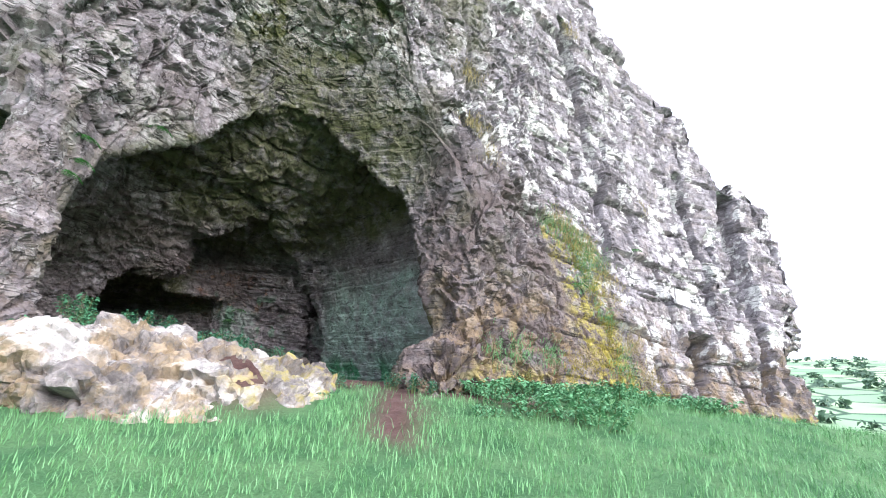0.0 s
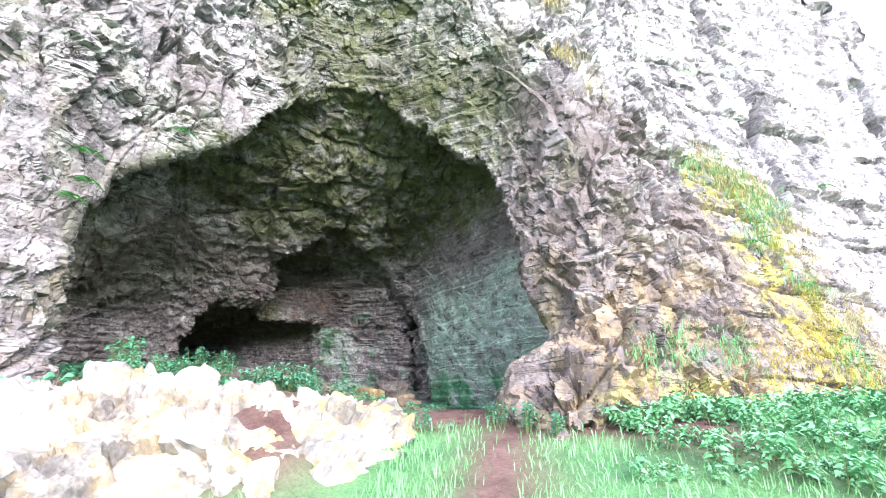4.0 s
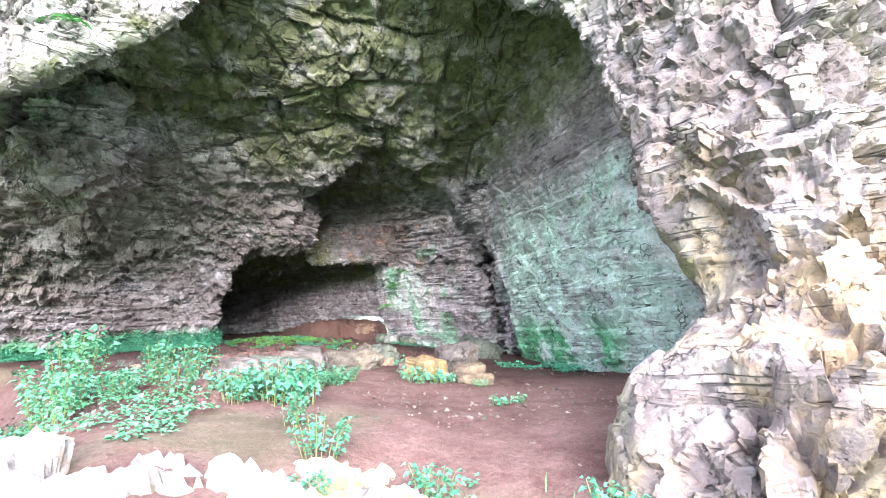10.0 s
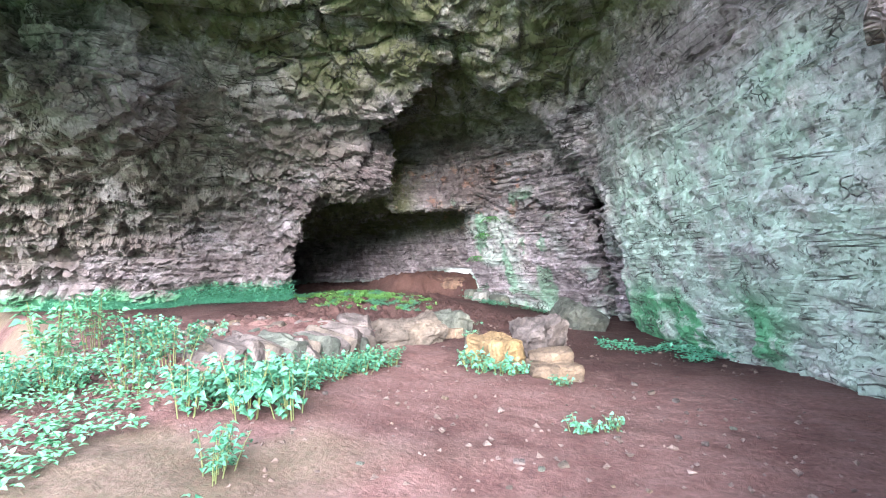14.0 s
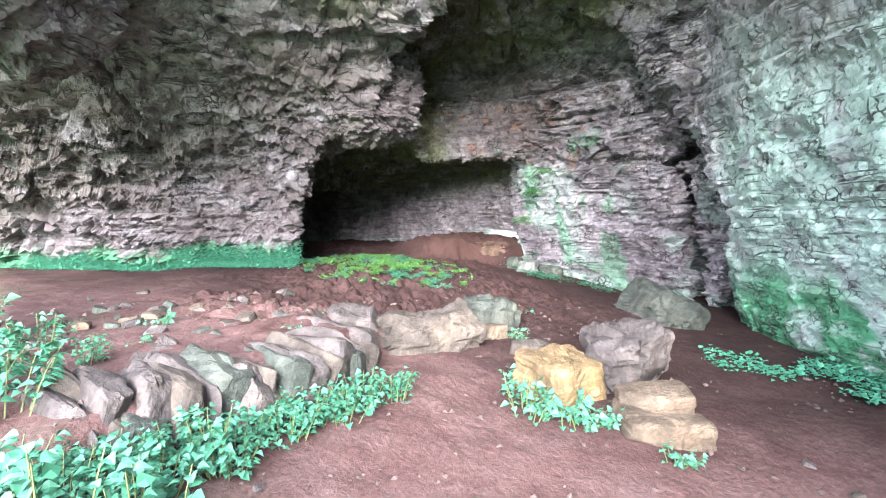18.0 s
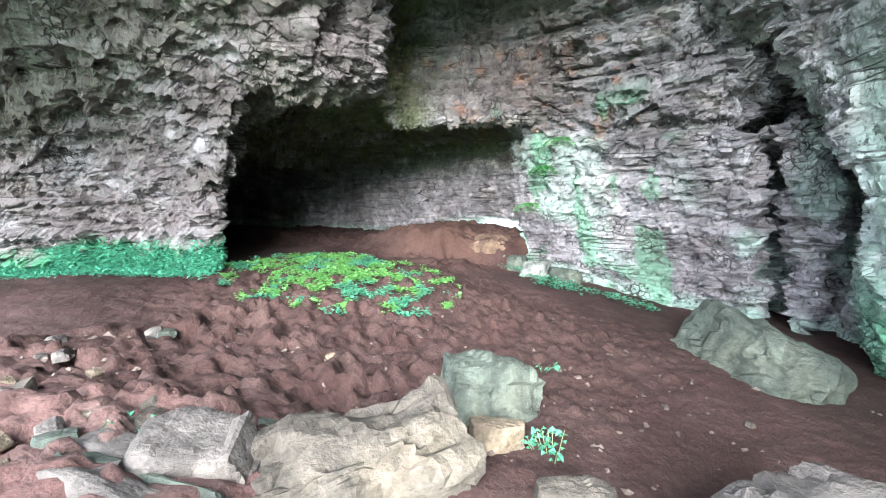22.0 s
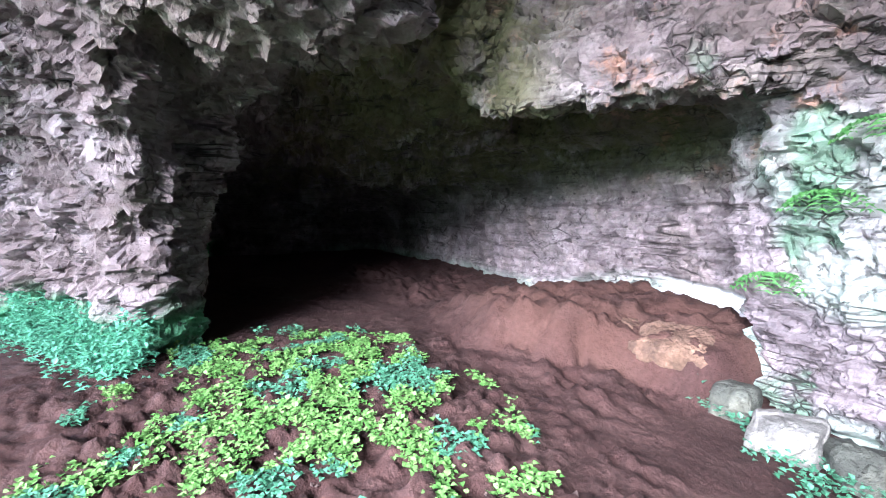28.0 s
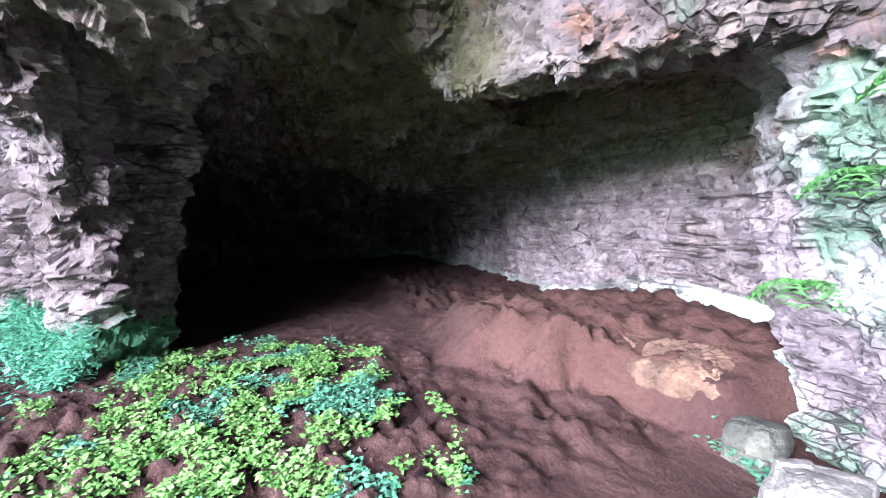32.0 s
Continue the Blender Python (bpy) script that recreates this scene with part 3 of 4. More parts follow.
    broken = broken * (1 - 0.2 * worn) + worn * (0.15 * fbm(flute, 0.28, 3, 23) + 0.04 * crumb + 0.05 * slant)
    rim = outline(p[:, 0], p[:, 2], MOUTH)                                      # slabs that follow the arch
    vault = ramp(p[:, 0], -4.0, -3.2) * (1 - ramp(rim, 1.5, 2.1)) * (1 - ins) * ramp(p[:, 2], 4.6, 5.8)
    turns = (rim + 0.18 * vnoise(p, 1.3, 48) + 0.06 * vnoise(p, 0.4, 49)) / 0.42
    turns = turns + 0.4 * np.sin(turns * 1.1)
    slabs = 0.17 * (turns - np.floor(turns) - 0.5) + 0.06 * (m3 - 0.5) + 0.06 * slant
    cliff = broken * (1 - square) + jointed * square
    cliff = (cliff * (1 - vault) + slabs * vault) * (0.3 + 0.7 * ramp(np.abs(rim), 0.0, 0.45))
    for x0, z0, x1, z1, half, deep_in in ((3.35, 4.8, 3.48, 7.4, 0.15, 0.6), (3.48, 7.4, 2.6, 13.2, 0.26, 0.9), (5.42, 1.5, 5.95, 3.9, 0.42, 1.0), (5.95, 3.9, 5.85, 5.2, 0.14, 0.5), (0.08, 7.2, -0.4, 11.5, 0.06, 0.25),
                                           (7.85, 2.4, 8.3, 5.2, 0.24, 0.6), (8.3, 5.2, 8.6, 9.2, 0.42, 1.0), (6.9, 4.6, 6.75, 9.5, 0.16, 0.4)):
        t = (p[:, 2] - z0) / (z1 - z0)
        off_line = np.abs(p[:, 0] - (x0 + (x1 - x0) * t) + 0.06 * vnoise(p, 0.5, 19))
        cliff = cliff - deep_in * (1 - ramp(off_line, half * 0.4, half)) * ((t > 0) & (t < 1))
    roof = 0.22 * np.abs(fbm(p, 0.9, 3, 21)) + 0.03 * thick + 0.05 * (m3 - 0.5) + 0.05 * l3 + 0.08 * (m4 - 0.5) + 0.09 * l4 - 0.04 * crevice + 0.05 * slant + 0.10 * huge - 0.08 * (1 - ramp(e3, 0, 0.08)) + 0.03 * crumb
    honey = 0.15 * ramp(first, 0.15, 0.6) * (0.25 + 0.75 * mark) + 0.06 * ramp(f2, 0.15, 0.55) * m2 + 0.08 * fbm(p, 0.4, 2, 77) + 0.05 * (m3 - 0.5) - 0.09
    smooth = ramp(p[:, 1], 13.9, 14.4) * ramp(-p[:, 0], 4.2, 5.0)              # the flat back wall
    inside = wall * (1 - 0.62 * smooth) * (1 - down) + roof * down
    inside = inside * (1 - pocked * 0.85) + honey * pocked
    return out * (1 - 0.6 * smooth) + cliff * (1 - ins) + inside * ins


rv, rq = surface((-17.5, 2.6, 0.2), (11.2, 17.8, 15.6), 0.102, rough_field)
rv = eased(rv, rq, 1)
cx = rv[rq].mean(1)
rq = rq[(cx[:, 2] > ground_z(cx[:, 0], cx[:, 1]) - 0.45) & (cx[:, 0] < 11.0) & (cx[:, 0] > -17.2)]
cx = rv[rq].mean(1)
cn = normals(rv, rq)[rq].mean(1)
hid = ((cn[:, 2] > 0.55) & (inner(cx) < 0.5) & (cx[:, 2] > 5)) | (cx[:, 0] > 7.5) | (cx[:, 2] > 11.5) | (cx[:, 0] < -11.5) | ((cx[:, 1] > 12.5) & (cx[:, 2] > 7)) | ((cx[:, 0] < -5.5) & (cx[:, 1] < 6.0))
touch = np.zeros(len(rv), bool)
touch[rq[hid]] = True
touch[rq[touch[rq].any(1)]] = True
ring = touch[rq].any(1)
sunk = rv - normals(rv, rq) * 0.10
coarse_v, coarse_q = sunk, rq[ring]
fine_v, fine_q = divided(rv, rq[~hid])
fine_v = eased(fine_v, fine_q, 1, 0.35)
fine_v, fine_q = divided(fine_v, fine_q)


def rock_tints(p, n):
    """Where algae, moss, lichen and stains grow on the rock, and where olive paints shade in."""
    ins = inner(p)
    x, y, z = p.T
    over = z - ground_z(x, y)
    right_wall = ins * ramp(x, -3.9, -3.2) * ramp(y, 9.8, 10.6)
    back = ins * ramp(y, 13.3, 13.9) * ramp(-x, 3.4, 3.8)
    patch = vnoise(p, 0.55, 91) * 0.5 + 0.5
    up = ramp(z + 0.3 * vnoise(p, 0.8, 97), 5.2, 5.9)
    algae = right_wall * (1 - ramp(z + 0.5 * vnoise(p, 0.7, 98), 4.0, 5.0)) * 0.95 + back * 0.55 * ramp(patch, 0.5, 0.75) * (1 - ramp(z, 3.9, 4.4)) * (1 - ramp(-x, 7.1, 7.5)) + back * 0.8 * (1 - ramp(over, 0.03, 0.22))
    # olive roof, thicker on undersides; over the passage it also paints in the shade
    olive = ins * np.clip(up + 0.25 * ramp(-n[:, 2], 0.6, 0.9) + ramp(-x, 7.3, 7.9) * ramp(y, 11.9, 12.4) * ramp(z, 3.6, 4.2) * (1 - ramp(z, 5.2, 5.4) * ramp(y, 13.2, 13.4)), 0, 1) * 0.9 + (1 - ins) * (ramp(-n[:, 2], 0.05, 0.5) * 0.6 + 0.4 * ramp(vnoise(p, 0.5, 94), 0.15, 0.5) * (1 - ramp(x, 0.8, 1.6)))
    foot_left = ins * ramp(-x, 8.2, 8.6) * (1 - ramp(y, 11.6, 11.9)) * (1 - ramp(over + 0.3 * (patch - 0.5) + 0.1 * vnoise(p, 0.13, 96), 0.18, 0.40))
    foot_right = right_wall * (1 - ramp(over + 0.5 * (patch - 0.5), 0.45, 0.95)) * ramp(patch, 0.3, 0.45) * ramp(-x, 1.0, 1.6)
    strand = vnoise(p * np.array([1, 1, 0.45]), 0.22, 95)
    hang = back * ramp(strand, 0.18, 0.4) * ramp(-x, 4.7, 5.3) * (1 - ramp(-x, 6.9, 7.2)) * (1 - ramp(z, 4.2, 4.5))
    out = 1 - ins
    high = ramp(z + 0.9 * np.clip(x - 1, -2, 3) + 5.0 * ramp(-x, 3.0, 4.2), 4.6, 6.6)
    lichen = out * (0.5 + 0.5 * ramp(n[:, 2], -0.1, 0.4)) * (0.12 + 0.88 * high) + 0.10 * ins * ramp(-x, 5, 7) * (1 - up) * (1 - ramp(y, 12.4, 12.9))
    jamb = out * ramp(x, -2.5, -1.5) * (1 - ramp(x, 1.2, 2.2)) * (1 - ramp(z, 5.2, 6.8))
    lichen = lichen * (1 - 0.5 * jamb) * (1 - 0.6 * ramp(-x, 2.4, 3.4) * (1 - ramp(z, 7.5, 9.0)))
    ochre = out * ramp(x, -1.2, 0.2) * (1 - ramp(z, 3.0, 4.6)) * 0.3 + 0.12 * out * (1 - ramp(z, 3.0, 5.0))
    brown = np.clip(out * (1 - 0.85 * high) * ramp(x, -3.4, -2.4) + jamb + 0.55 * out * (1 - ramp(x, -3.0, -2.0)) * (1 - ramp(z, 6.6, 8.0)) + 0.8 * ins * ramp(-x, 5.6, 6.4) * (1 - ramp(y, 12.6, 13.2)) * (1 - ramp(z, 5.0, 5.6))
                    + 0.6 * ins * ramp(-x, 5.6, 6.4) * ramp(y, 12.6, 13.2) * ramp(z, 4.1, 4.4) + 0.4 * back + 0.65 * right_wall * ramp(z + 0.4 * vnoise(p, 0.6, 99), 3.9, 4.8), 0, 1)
    rust = 0.9 * ins * ramp(y, 12.9, 13.4) * ramp(-x, 4.9, 5.6) * (1 - ramp(-x, 8.2, 8.6)) * ramp(z, 3.7, 4.1) * (1 - ramp(z, 4.9, 5.3)) + 0.2 * foot_left
    pale = ins * ramp(y, 14.6, 14.75) * ramp(-x, 7.3, 7.4) * (1 - ramp(-x, 8.15, 8.3)) * (1 - ramp(over, 0.13, 0.17))
    streak = 2.35 + 0.25 * np.clip(5.2 - z, 0, 3) + 0.25 * vnoise(p, 0.8, 93)
    gold = out * (1 - ramp(np.abs(x - streak), 0.35, 0.75)) * (1 - ramp(z, 5.4, 6.0)) * 0.9 + out * ramp(x, -0.3, 0.6) * (1 - ramp(over, 0.25, 0.55)) * 0.7
    return [("algae", algae), ("olive", olive), ("moss", np.clip(foot_left + foot_right + 0.5 * hang, 0, 1)), ("lichen", lichen), ("ochre", ochre), ("rust", rust), ("pale", pale), ("gold", gold), ("brown", brown)]


def weathered(v, q):
    n = normals(v, q)
    d = rock_relief(v, n)
    return v + n * d[:, None], n


fine_v, fine_n = weathered(fine_v, fine_q)
coarse_v, coarse_n = weathered(coarse_v, coarse_q)
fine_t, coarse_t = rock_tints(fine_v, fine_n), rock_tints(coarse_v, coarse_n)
centre = fine_v[fine_q].mean(1)
turned = fine_n[fine_q].mean(1)
within = inner(centre) > 0.5
roofed = within & (turned[:, 2] < -0.45) & (centre[:, 2] > 4.4)
deep = within & ~roofed & (centre[:, 0] < -7.3) & (centre[:, 1] > 11.75)
left = within & ~roofed & ~deep & (centre[:, 0] < -4.8) & (centre[:, 1] < 12.9)
behind = within & ~roofed & ~deep & ~left & (centre[:, 0] < -3.45)
rest = within & ~roofed & ~deep & ~left & ~behind
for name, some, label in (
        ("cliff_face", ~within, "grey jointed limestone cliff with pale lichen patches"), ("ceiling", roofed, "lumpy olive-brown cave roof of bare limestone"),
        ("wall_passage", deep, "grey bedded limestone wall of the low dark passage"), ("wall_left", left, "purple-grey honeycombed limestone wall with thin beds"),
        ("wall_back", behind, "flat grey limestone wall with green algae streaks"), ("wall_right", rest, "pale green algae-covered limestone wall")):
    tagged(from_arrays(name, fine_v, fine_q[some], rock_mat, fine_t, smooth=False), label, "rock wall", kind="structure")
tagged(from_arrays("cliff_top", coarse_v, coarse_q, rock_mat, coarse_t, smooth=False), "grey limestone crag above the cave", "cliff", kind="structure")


# ---- ground: one sheet to the horizon ----
def spread(lo, hi, step, far):
    mid = np.arange(lo, hi, step)
    out, d = [], step
    x = hi
    while x < far:
        d *= 1.22
        x += d
        out.append(x)
    low, d, x = [], step, lo
    while x > -far:
        d *= 1.22
        x -= d
        low.append(x)
    return np.concatenate([low[::-1], mid, out])


def grassy(x, y):
    """1 on turf, 0 on trodden earth."""
    p = np.stack([x, y, 0 * x], 1)
    g = 1 - ramp(y + 0.25 * x + 0.35 * vnoise(p, 0.8, 4), 5.9, 6.8)
    path = np.exp(-((x + 0.5 + 0.10 * (y - 5) + 0.12 * vnoise(p, 0.7, 8)) / 0.32) ** 2) * ramp(y, 3.9, 4.9)
    g = g * (1 - path) * (1 - ramp(-x, 1.5, 2.2) * ramp(y, 4.5, 5.3))
    side = ramp(x, 0.9, 1.5) * (1 - ramp(x, 60, 90))
    ledge = ramp(-x, 2.2, 2.9) * ramp(y, 4.8, 5.6) * (1 - ramp(y + 0.4 * vnoise(p, 0.6, 9), 7.9, 8.5)) * 0.5 * ramp(vnoise(p, 0.7, 12), -0.1, 0.4)
    return np.clip(np.maximum(np.maximum(g, side), 0.3 * ledge), 0, 1)


sx, sy = spread(-13.5, 5.5, 0.06, 4200), spread(-1.5, 15.6, 0.06, 4200)
sx = np.sort(np.concatenate([sx, sx[(sx > -9.6) & (sx < -3.2)] + 0.03]))
sy = np.sort(np.concatenate([sy, sy[(sy > 9.2) & (sy < 14.6)] + 0.03]))
gx, gy = (a.ravel() for a in np.meshgrid(sx, sy, indexing="ij"))
gz = ground_z(gx, gy)
flat = np.stack([gx, gy, 0 * gx], 1).astype(np.float32)
near = (np.abs(gx + 4) < 9.6) & (np.abs(gy - 7) < 8.7)
turf_w = grassy(gx, gy)
turf_w[~near] = np.where(gy[~near] < 9, 1, turf_w[~near])
fp = flat[near]
tilled = np.exp(-(((fp[:, 0] + 6.7) / 2.3) ** 4 + ((fp[:, 1] - 11.9) / 1.5) ** 4)) * (1 - ramp(fp[:, 1], 13.3, 13.6))
c1, c2, cm, cs = cells(fp, 0.15, 51)
k1, k2, km, ks = cells(fp, 0.075, 53)
bumps = 0.05 * fbm(fp, 1.1, 2, 33) + 0.014 * fbm(fp, 0.2, 2, 34)
bumps += tilled * (0.07 * (cm - 0.35) * ramp(c2 - c1, 0, 0.3) + 0.09 * (km - 0.4) * ramp(k2 - k1, 0, 0.3)) + 0.014 * (km - 0.5) * ramp(k2 - k1, 0, 0.3)
bank = ramp(fp[:, 1], 13.3, 13.6) * ramp(-fp[:, 0], 7.0, 7.4)
bumps += bank * (0.20 * np.minimum(np.abs(fbm(fp * np.array([0.7, 1.5, 1]), 0.4, 3, 35)), 0.35) + 0.05 * (cm - 0.5) + 0.04 * (km - 0.5) + 0.03 * fbm(fp, 0.12, 2, 36))
rutted = ramp(-fp[:, 0], 4.6, 5.2) * (1 - ramp(-fp[:, 0], 7.0, 7.5)) * ramp(fp[:, 1], 8.6, 9.2) * (1 - ramp(fp[:, 1], 10.8, 11.3))
bumps += rutted * (0.08 * cells(fp, 0.42, 57)[3] + 0.06 * (cm - 0.4) + 0.05 * (km - 0.5))
gz[near] += bumps
far_w = ramp(np.hypot(gx, gy), 60, 140)
clay_w = 0.35 * ramp(gy - 0.95 * gx, 21.1, 21.35) * ramp(gy, 13.2, 13.7) * ramp(-gx, 7.0, 7.1) * (1 - ramp(-gx, 8.6, 9.8))
# dry near the mouth, and the daylight there put into the colour
dry_daylit_w = 1 - ramp(gy - 0.25 * gx + 0.7 * vnoise(flat, 0.9, 58), 10.2, 12.2)
na, nb = len(sx), len(sy)
ii = (np.arange(na - 1)[:, None] * nb + np.arange(nb - 1)).ravel()
gq = np.stack([ii, ii + nb, ii + nb + 1, ii + 1], 1)
gv = np.stack([gx, gy, gz], 1)
tagged(from_arrays("ground", gv, gq, earth_mat, [("grass", turf_w), ("far", far_w), ("clay", clay_w), ("dry_daylit", dry_daylit_w)]), "red-brown trodden earth and grassy hillside", "ground", kind="structure")


# ---- helpers for things ----
def thing(name, label, category, group="", at=(0, 0, 0), turn=0.0):
    ob = new(name)
    ob.empty_display_size = 0.1
    ob.matrix_world = pose(*at, 0, 0, turn)
    return tagged(ob, label, category, group)


def join(pieces):
    """Arrays of places and faces joined into one pair."""
    vs, fs, n = [], [], 0
    for v, f in pieces:
        vs.append(v)
        fs.append(f + n)
        n += len(v)
    return np.concatenate(vs), np.concatenate(fs)


def child(name, v, f, mat, parent, label="", smooth=False):
    ob = from_arrays(name, v, f, mat, smooth=smooth)
    ob.parent = parent
    return tagged(ob, label)


def leaves(at, out, length, width, seed, droop=0.35):
    """Folded, pointed leaves: at (n, 3) their stalks' ends, out (n, 3) the way they point."""
    rng = np.random.default_rng(seed)
    n = len(at)
    out = out / (np.linalg.norm(out, axis=1, keepdims=True) + 1e-9)
    up = np.array([0, 0, 1.0]) + rng.normal(0, 0.35, (n, 3))
    side = np.cross(out, up)
    side /= np.linalg.norm(side, axis=1, keepdims=True) + 1e-9
    up = np.cross(side, out)
    size = rng.uniform(0.6, 1.2, (n, 1))
    ln, wd = length * size, width * size
    mid = at + out * ln * 0.45 - up * 0.0
    tip = at + out * ln - np.array([0, 0, 1.0]) * ln * droop
    rise = up * wd * 0.22
    low = at + out * ln * 0.22
    v = np.stack([at, low + side * wd * 0.42 + rise * 0.7, mid + side * wd * 0.5 + rise - up * ln * droop * 0.15, tip, mid - side * wd * 0.5 + rise - up * ln * droop * 0.15,
                  low - side * wd * 0.42 + rise * 0.7, mid - up * ln * droop * 0.15], 1).reshape(-1, 3)
    base = np.arange(n)[:, None] * 7
    tri = np.concatenate([base + np.array(t) for t in ((0, 1, 6), (1, 2, 6), (2, 3, 6), (3, 4, 6), (4, 5, 6), (5, 0, 6))])
    return v, tri


def blades(at, height, width, lean, seed):
    """Grass: narrow blades that bend over."""
    rng = np.random.default_rng(seed)
    n = len(at)
    a = rng.uniform(0, 6.283, n)
    way = np.stack([np.cos(a), np.sin(a), 0 * a], 1)
    side = np.stack([-np.sin(a), np.cos(a), 0 * a], 1) * width / 2
    h = height * rng.uniform(0.5, 1.2, n)[:, None]
    bend = way * h * lean * rng.uniform(0.3, 1.3, n)[:, None]
    z = np.array([0, 0, 1.0])
    v = np.stack([at - side, at + side, at + z * h * 0.6 + bend * 0.35 + side * 0.7, at + z * h * 0.6 + bend * 0.35 - side * 0.7, at + z * h * 0.92 + bend], 1).reshape(-1, 3)
    b = np.arange(n)[:, None] * 5
    return v, np.concatenate([b + np.array(t) for t in ((0, 1, 2), (0, 2, 3), (3, 2, 4))])


def tube(points, r):
    v, f = [], []
    k = 4
    for i, p in enumerate(points):
        for j in range(k):
            a = 6.283 * j / k
            s = r * (1 - 0.6 * i / max(len(points) - 1, 1))
            v.append((p[0] + s * math.cos(a), p[1] + s * math.sin(a), p[2]))
    for i in range(len(points) - 1):
        for j in range(k):
            a, b = i * k + j, i * k + (j + 1) % k
            f += [(a, b, b + k), (a, b + k, a + k)]
    return np.array(v, float), np.array(f)


def ground_at(x, y):
    return float(ground_z(np.array([x]), np.array([y]))[0])


from mathutils.bvhtree import BVHTree
rock_tree = BVHTree.FromPolygons([tuple(p) for p in rv.tolist()], rq.tolist())


def on_rock(start, way):
    """The place and normal where a ray first meets the rock."""
    hit = rock_tree.ray_cast(Vector(start), Vector(way).normalized())
    return (np.array(hit[0]), np.array(hit[1])) if hit[0] else (None, None)


# ---- stones ----
def stone(name, label, at, size, turn, seed, mat, tilt=(0, 0), group="", sharp=0.6, n=20, category="stone"):
    """A broken block: a rounded box with chipped faces, sunk a little into the ground."""
    g = np.linspace(-1, 1, n)
    u, w = (a.ravel() for a in np.meshgrid(g, g, indexing="ij"))
    one = np.ones_like(u)
    sides = [(u, w, one), (w, u, -one), (one, u, w), (-one, w, u), (w, one, u), (u, -one, w)]
    ii = (np.arange(n - 1)[:, None] * n + np.arange(n - 1)).ravel()
    quad = np.stack([ii, ii + n, ii + n + 1, ii + 1], 1)
    v, q = join([(np.stack(s, 1), quad) for s in sides])
    # weld the seams
    key = np.round(v * 1000).astype(np.int64)
    _, first, back_to = np.unique(key, axis=0, return_index=True, return_inverse=True)
    v, q = v[first], back_to.reshape(-1)[q]
    v = v / (np.abs(v) ** 9).sum(1, keepdims=True) ** (1 / 9) * 0.9 + v * 0.1
    rng = np.random.default_rng(seed)
    # chips: planes that cut corners off
    for _ in range(7):
        d = rng.normal(0, 1, 3)
        d /= np.linalg.norm(d)
        over = v @ d - rng.uniform(0.85, 1.3)
        v = v - np.clip(over, 0, None)[:, None] * d
    p = v * np.array(size) / 2
    nrm = normals(p, q)
    shift = rng.uniform(-50, 50, 3)
    grow = fbm(p + shift, 0.30, 3, seed) * 0.06 + fbm(p + shift, 0.07, 2, seed + 3) * 0.016
    th, e, _ = blocks(p + shift, 0.09, 0.3, seed)
    c1, c2, cm, csl = cells(p + shift, 0.22, seed + 9)
    grow = grow + sharp * 0.05 * th + 0.07 * csl * min(1, 2 * min(size))
    p = p + nrm * (grow * min(1, 2.2 * min(size)))[:, None]
    ob = from_arrays(name, p, q, mat, smooth=False)
    ob.matrix_world = pose(*at, tilt[0], tilt[1], turn)
    return tagged(ob, label, category, group)


near_stones = "loose stones on the cave floor"
stone("stone_block", "orange-buff limestone block lying on trodden earth", (-3.57, 10.30, 2.19), (0.47, 0.42, 0.32), 76, 3, tan_stone, (4, -5), near_stones)
stone("boulder", "grey-buff boulder lying end to end with an orange block", (-3.40, 10.76, 2.22), (0.56, 0.46, 0.44), 78, 5, grey_stone, (3, -6), near_stones)
stone("stone_slab", "pale buff slab with a broken edge on the path", (-3.00, 10.33, 2.17), (0.38, 0.24, 0.14), 40, 7, buff_stone, (6, -5), near_stones)
stone("stone_slab", "pale buff flat slab half sunk in earth", (-2.93, 10.25, 2.07), (0.45, 0.32, 0.17), 44, 8, buff_stone, (4, 4), near_stones)
stone("long_stone", "long pale limestone block sunk in red earth", (-4.83, 10.18, 2.27), (0.94, 0.58, 0.38), 69, 11, pale_stone, (4, -4), near_stones)
stone("mossy_stone", "grey stone with a yellow lichen patch", (-4.90, 11.18, 2.27), (0.54, 0.44, 0.36), 55, 13, green_stone, (0, 8), near_stones)
stone("small_stone", "small buff stone beside a mossy stone", (-4.60, 10.87, 2.22), (0.24, 0.18, 0.16), 60, 15, buff_stone, (0, 0), near_stones)
stone("small_stone", "small pale stone by the path", (-4.12, 10.72, 2.16), (0.26, 0.20, 0.17), 10, 16, pale_stone, (0, 0), near_stones)
stone("grey_stone", "dark grey angular stone on the earth step", (-5.02, 9.72, 2.38), (0.40, 0.28, 0.28), 55, 17, grey_stone, (10, 10), near_stones)
stone("wall_slab", "green algae-covered slab leaning at the wall foot", (-4.08, 13.0, 2.14), (1.15, 0.40, 0.58), -40, 19, green_stone, (-28, 6), near_stones)
clay_stone = stone_material("clay_boulder", (0.085, 0.052, 0.038), (0.17, 0.115, 0.082), masks=False, beds=False)
chalk_stone = stone_material("chalky_limestone", (0.13, 0.13, 0.12), (0.25, 0.26, 0.24), masks=False, beds=False)
stone("clay_boulder", "clay-covered brown boulder at the front of the earth bank", (-7.88, 14.22, 2.60), (0.58, 0.42, 0.36), 35, 23, clay_stone, (0, 6), near_stones)
stone("clay_boulder", "long clay-smeared boulder in the earth bank", (-7.48, 14.36, 2.62), (0.5, 0.36, 0.34), 25, 24, clay_stone, (4, 0), near_stones)
stone("mossy_stone", "green mossy lump where the bank meets the wall", (-7.03, 14.38, 2.42), (0.22, 0.20, 0.28), 20, 25, green_stone, (0, 0), near_stones)
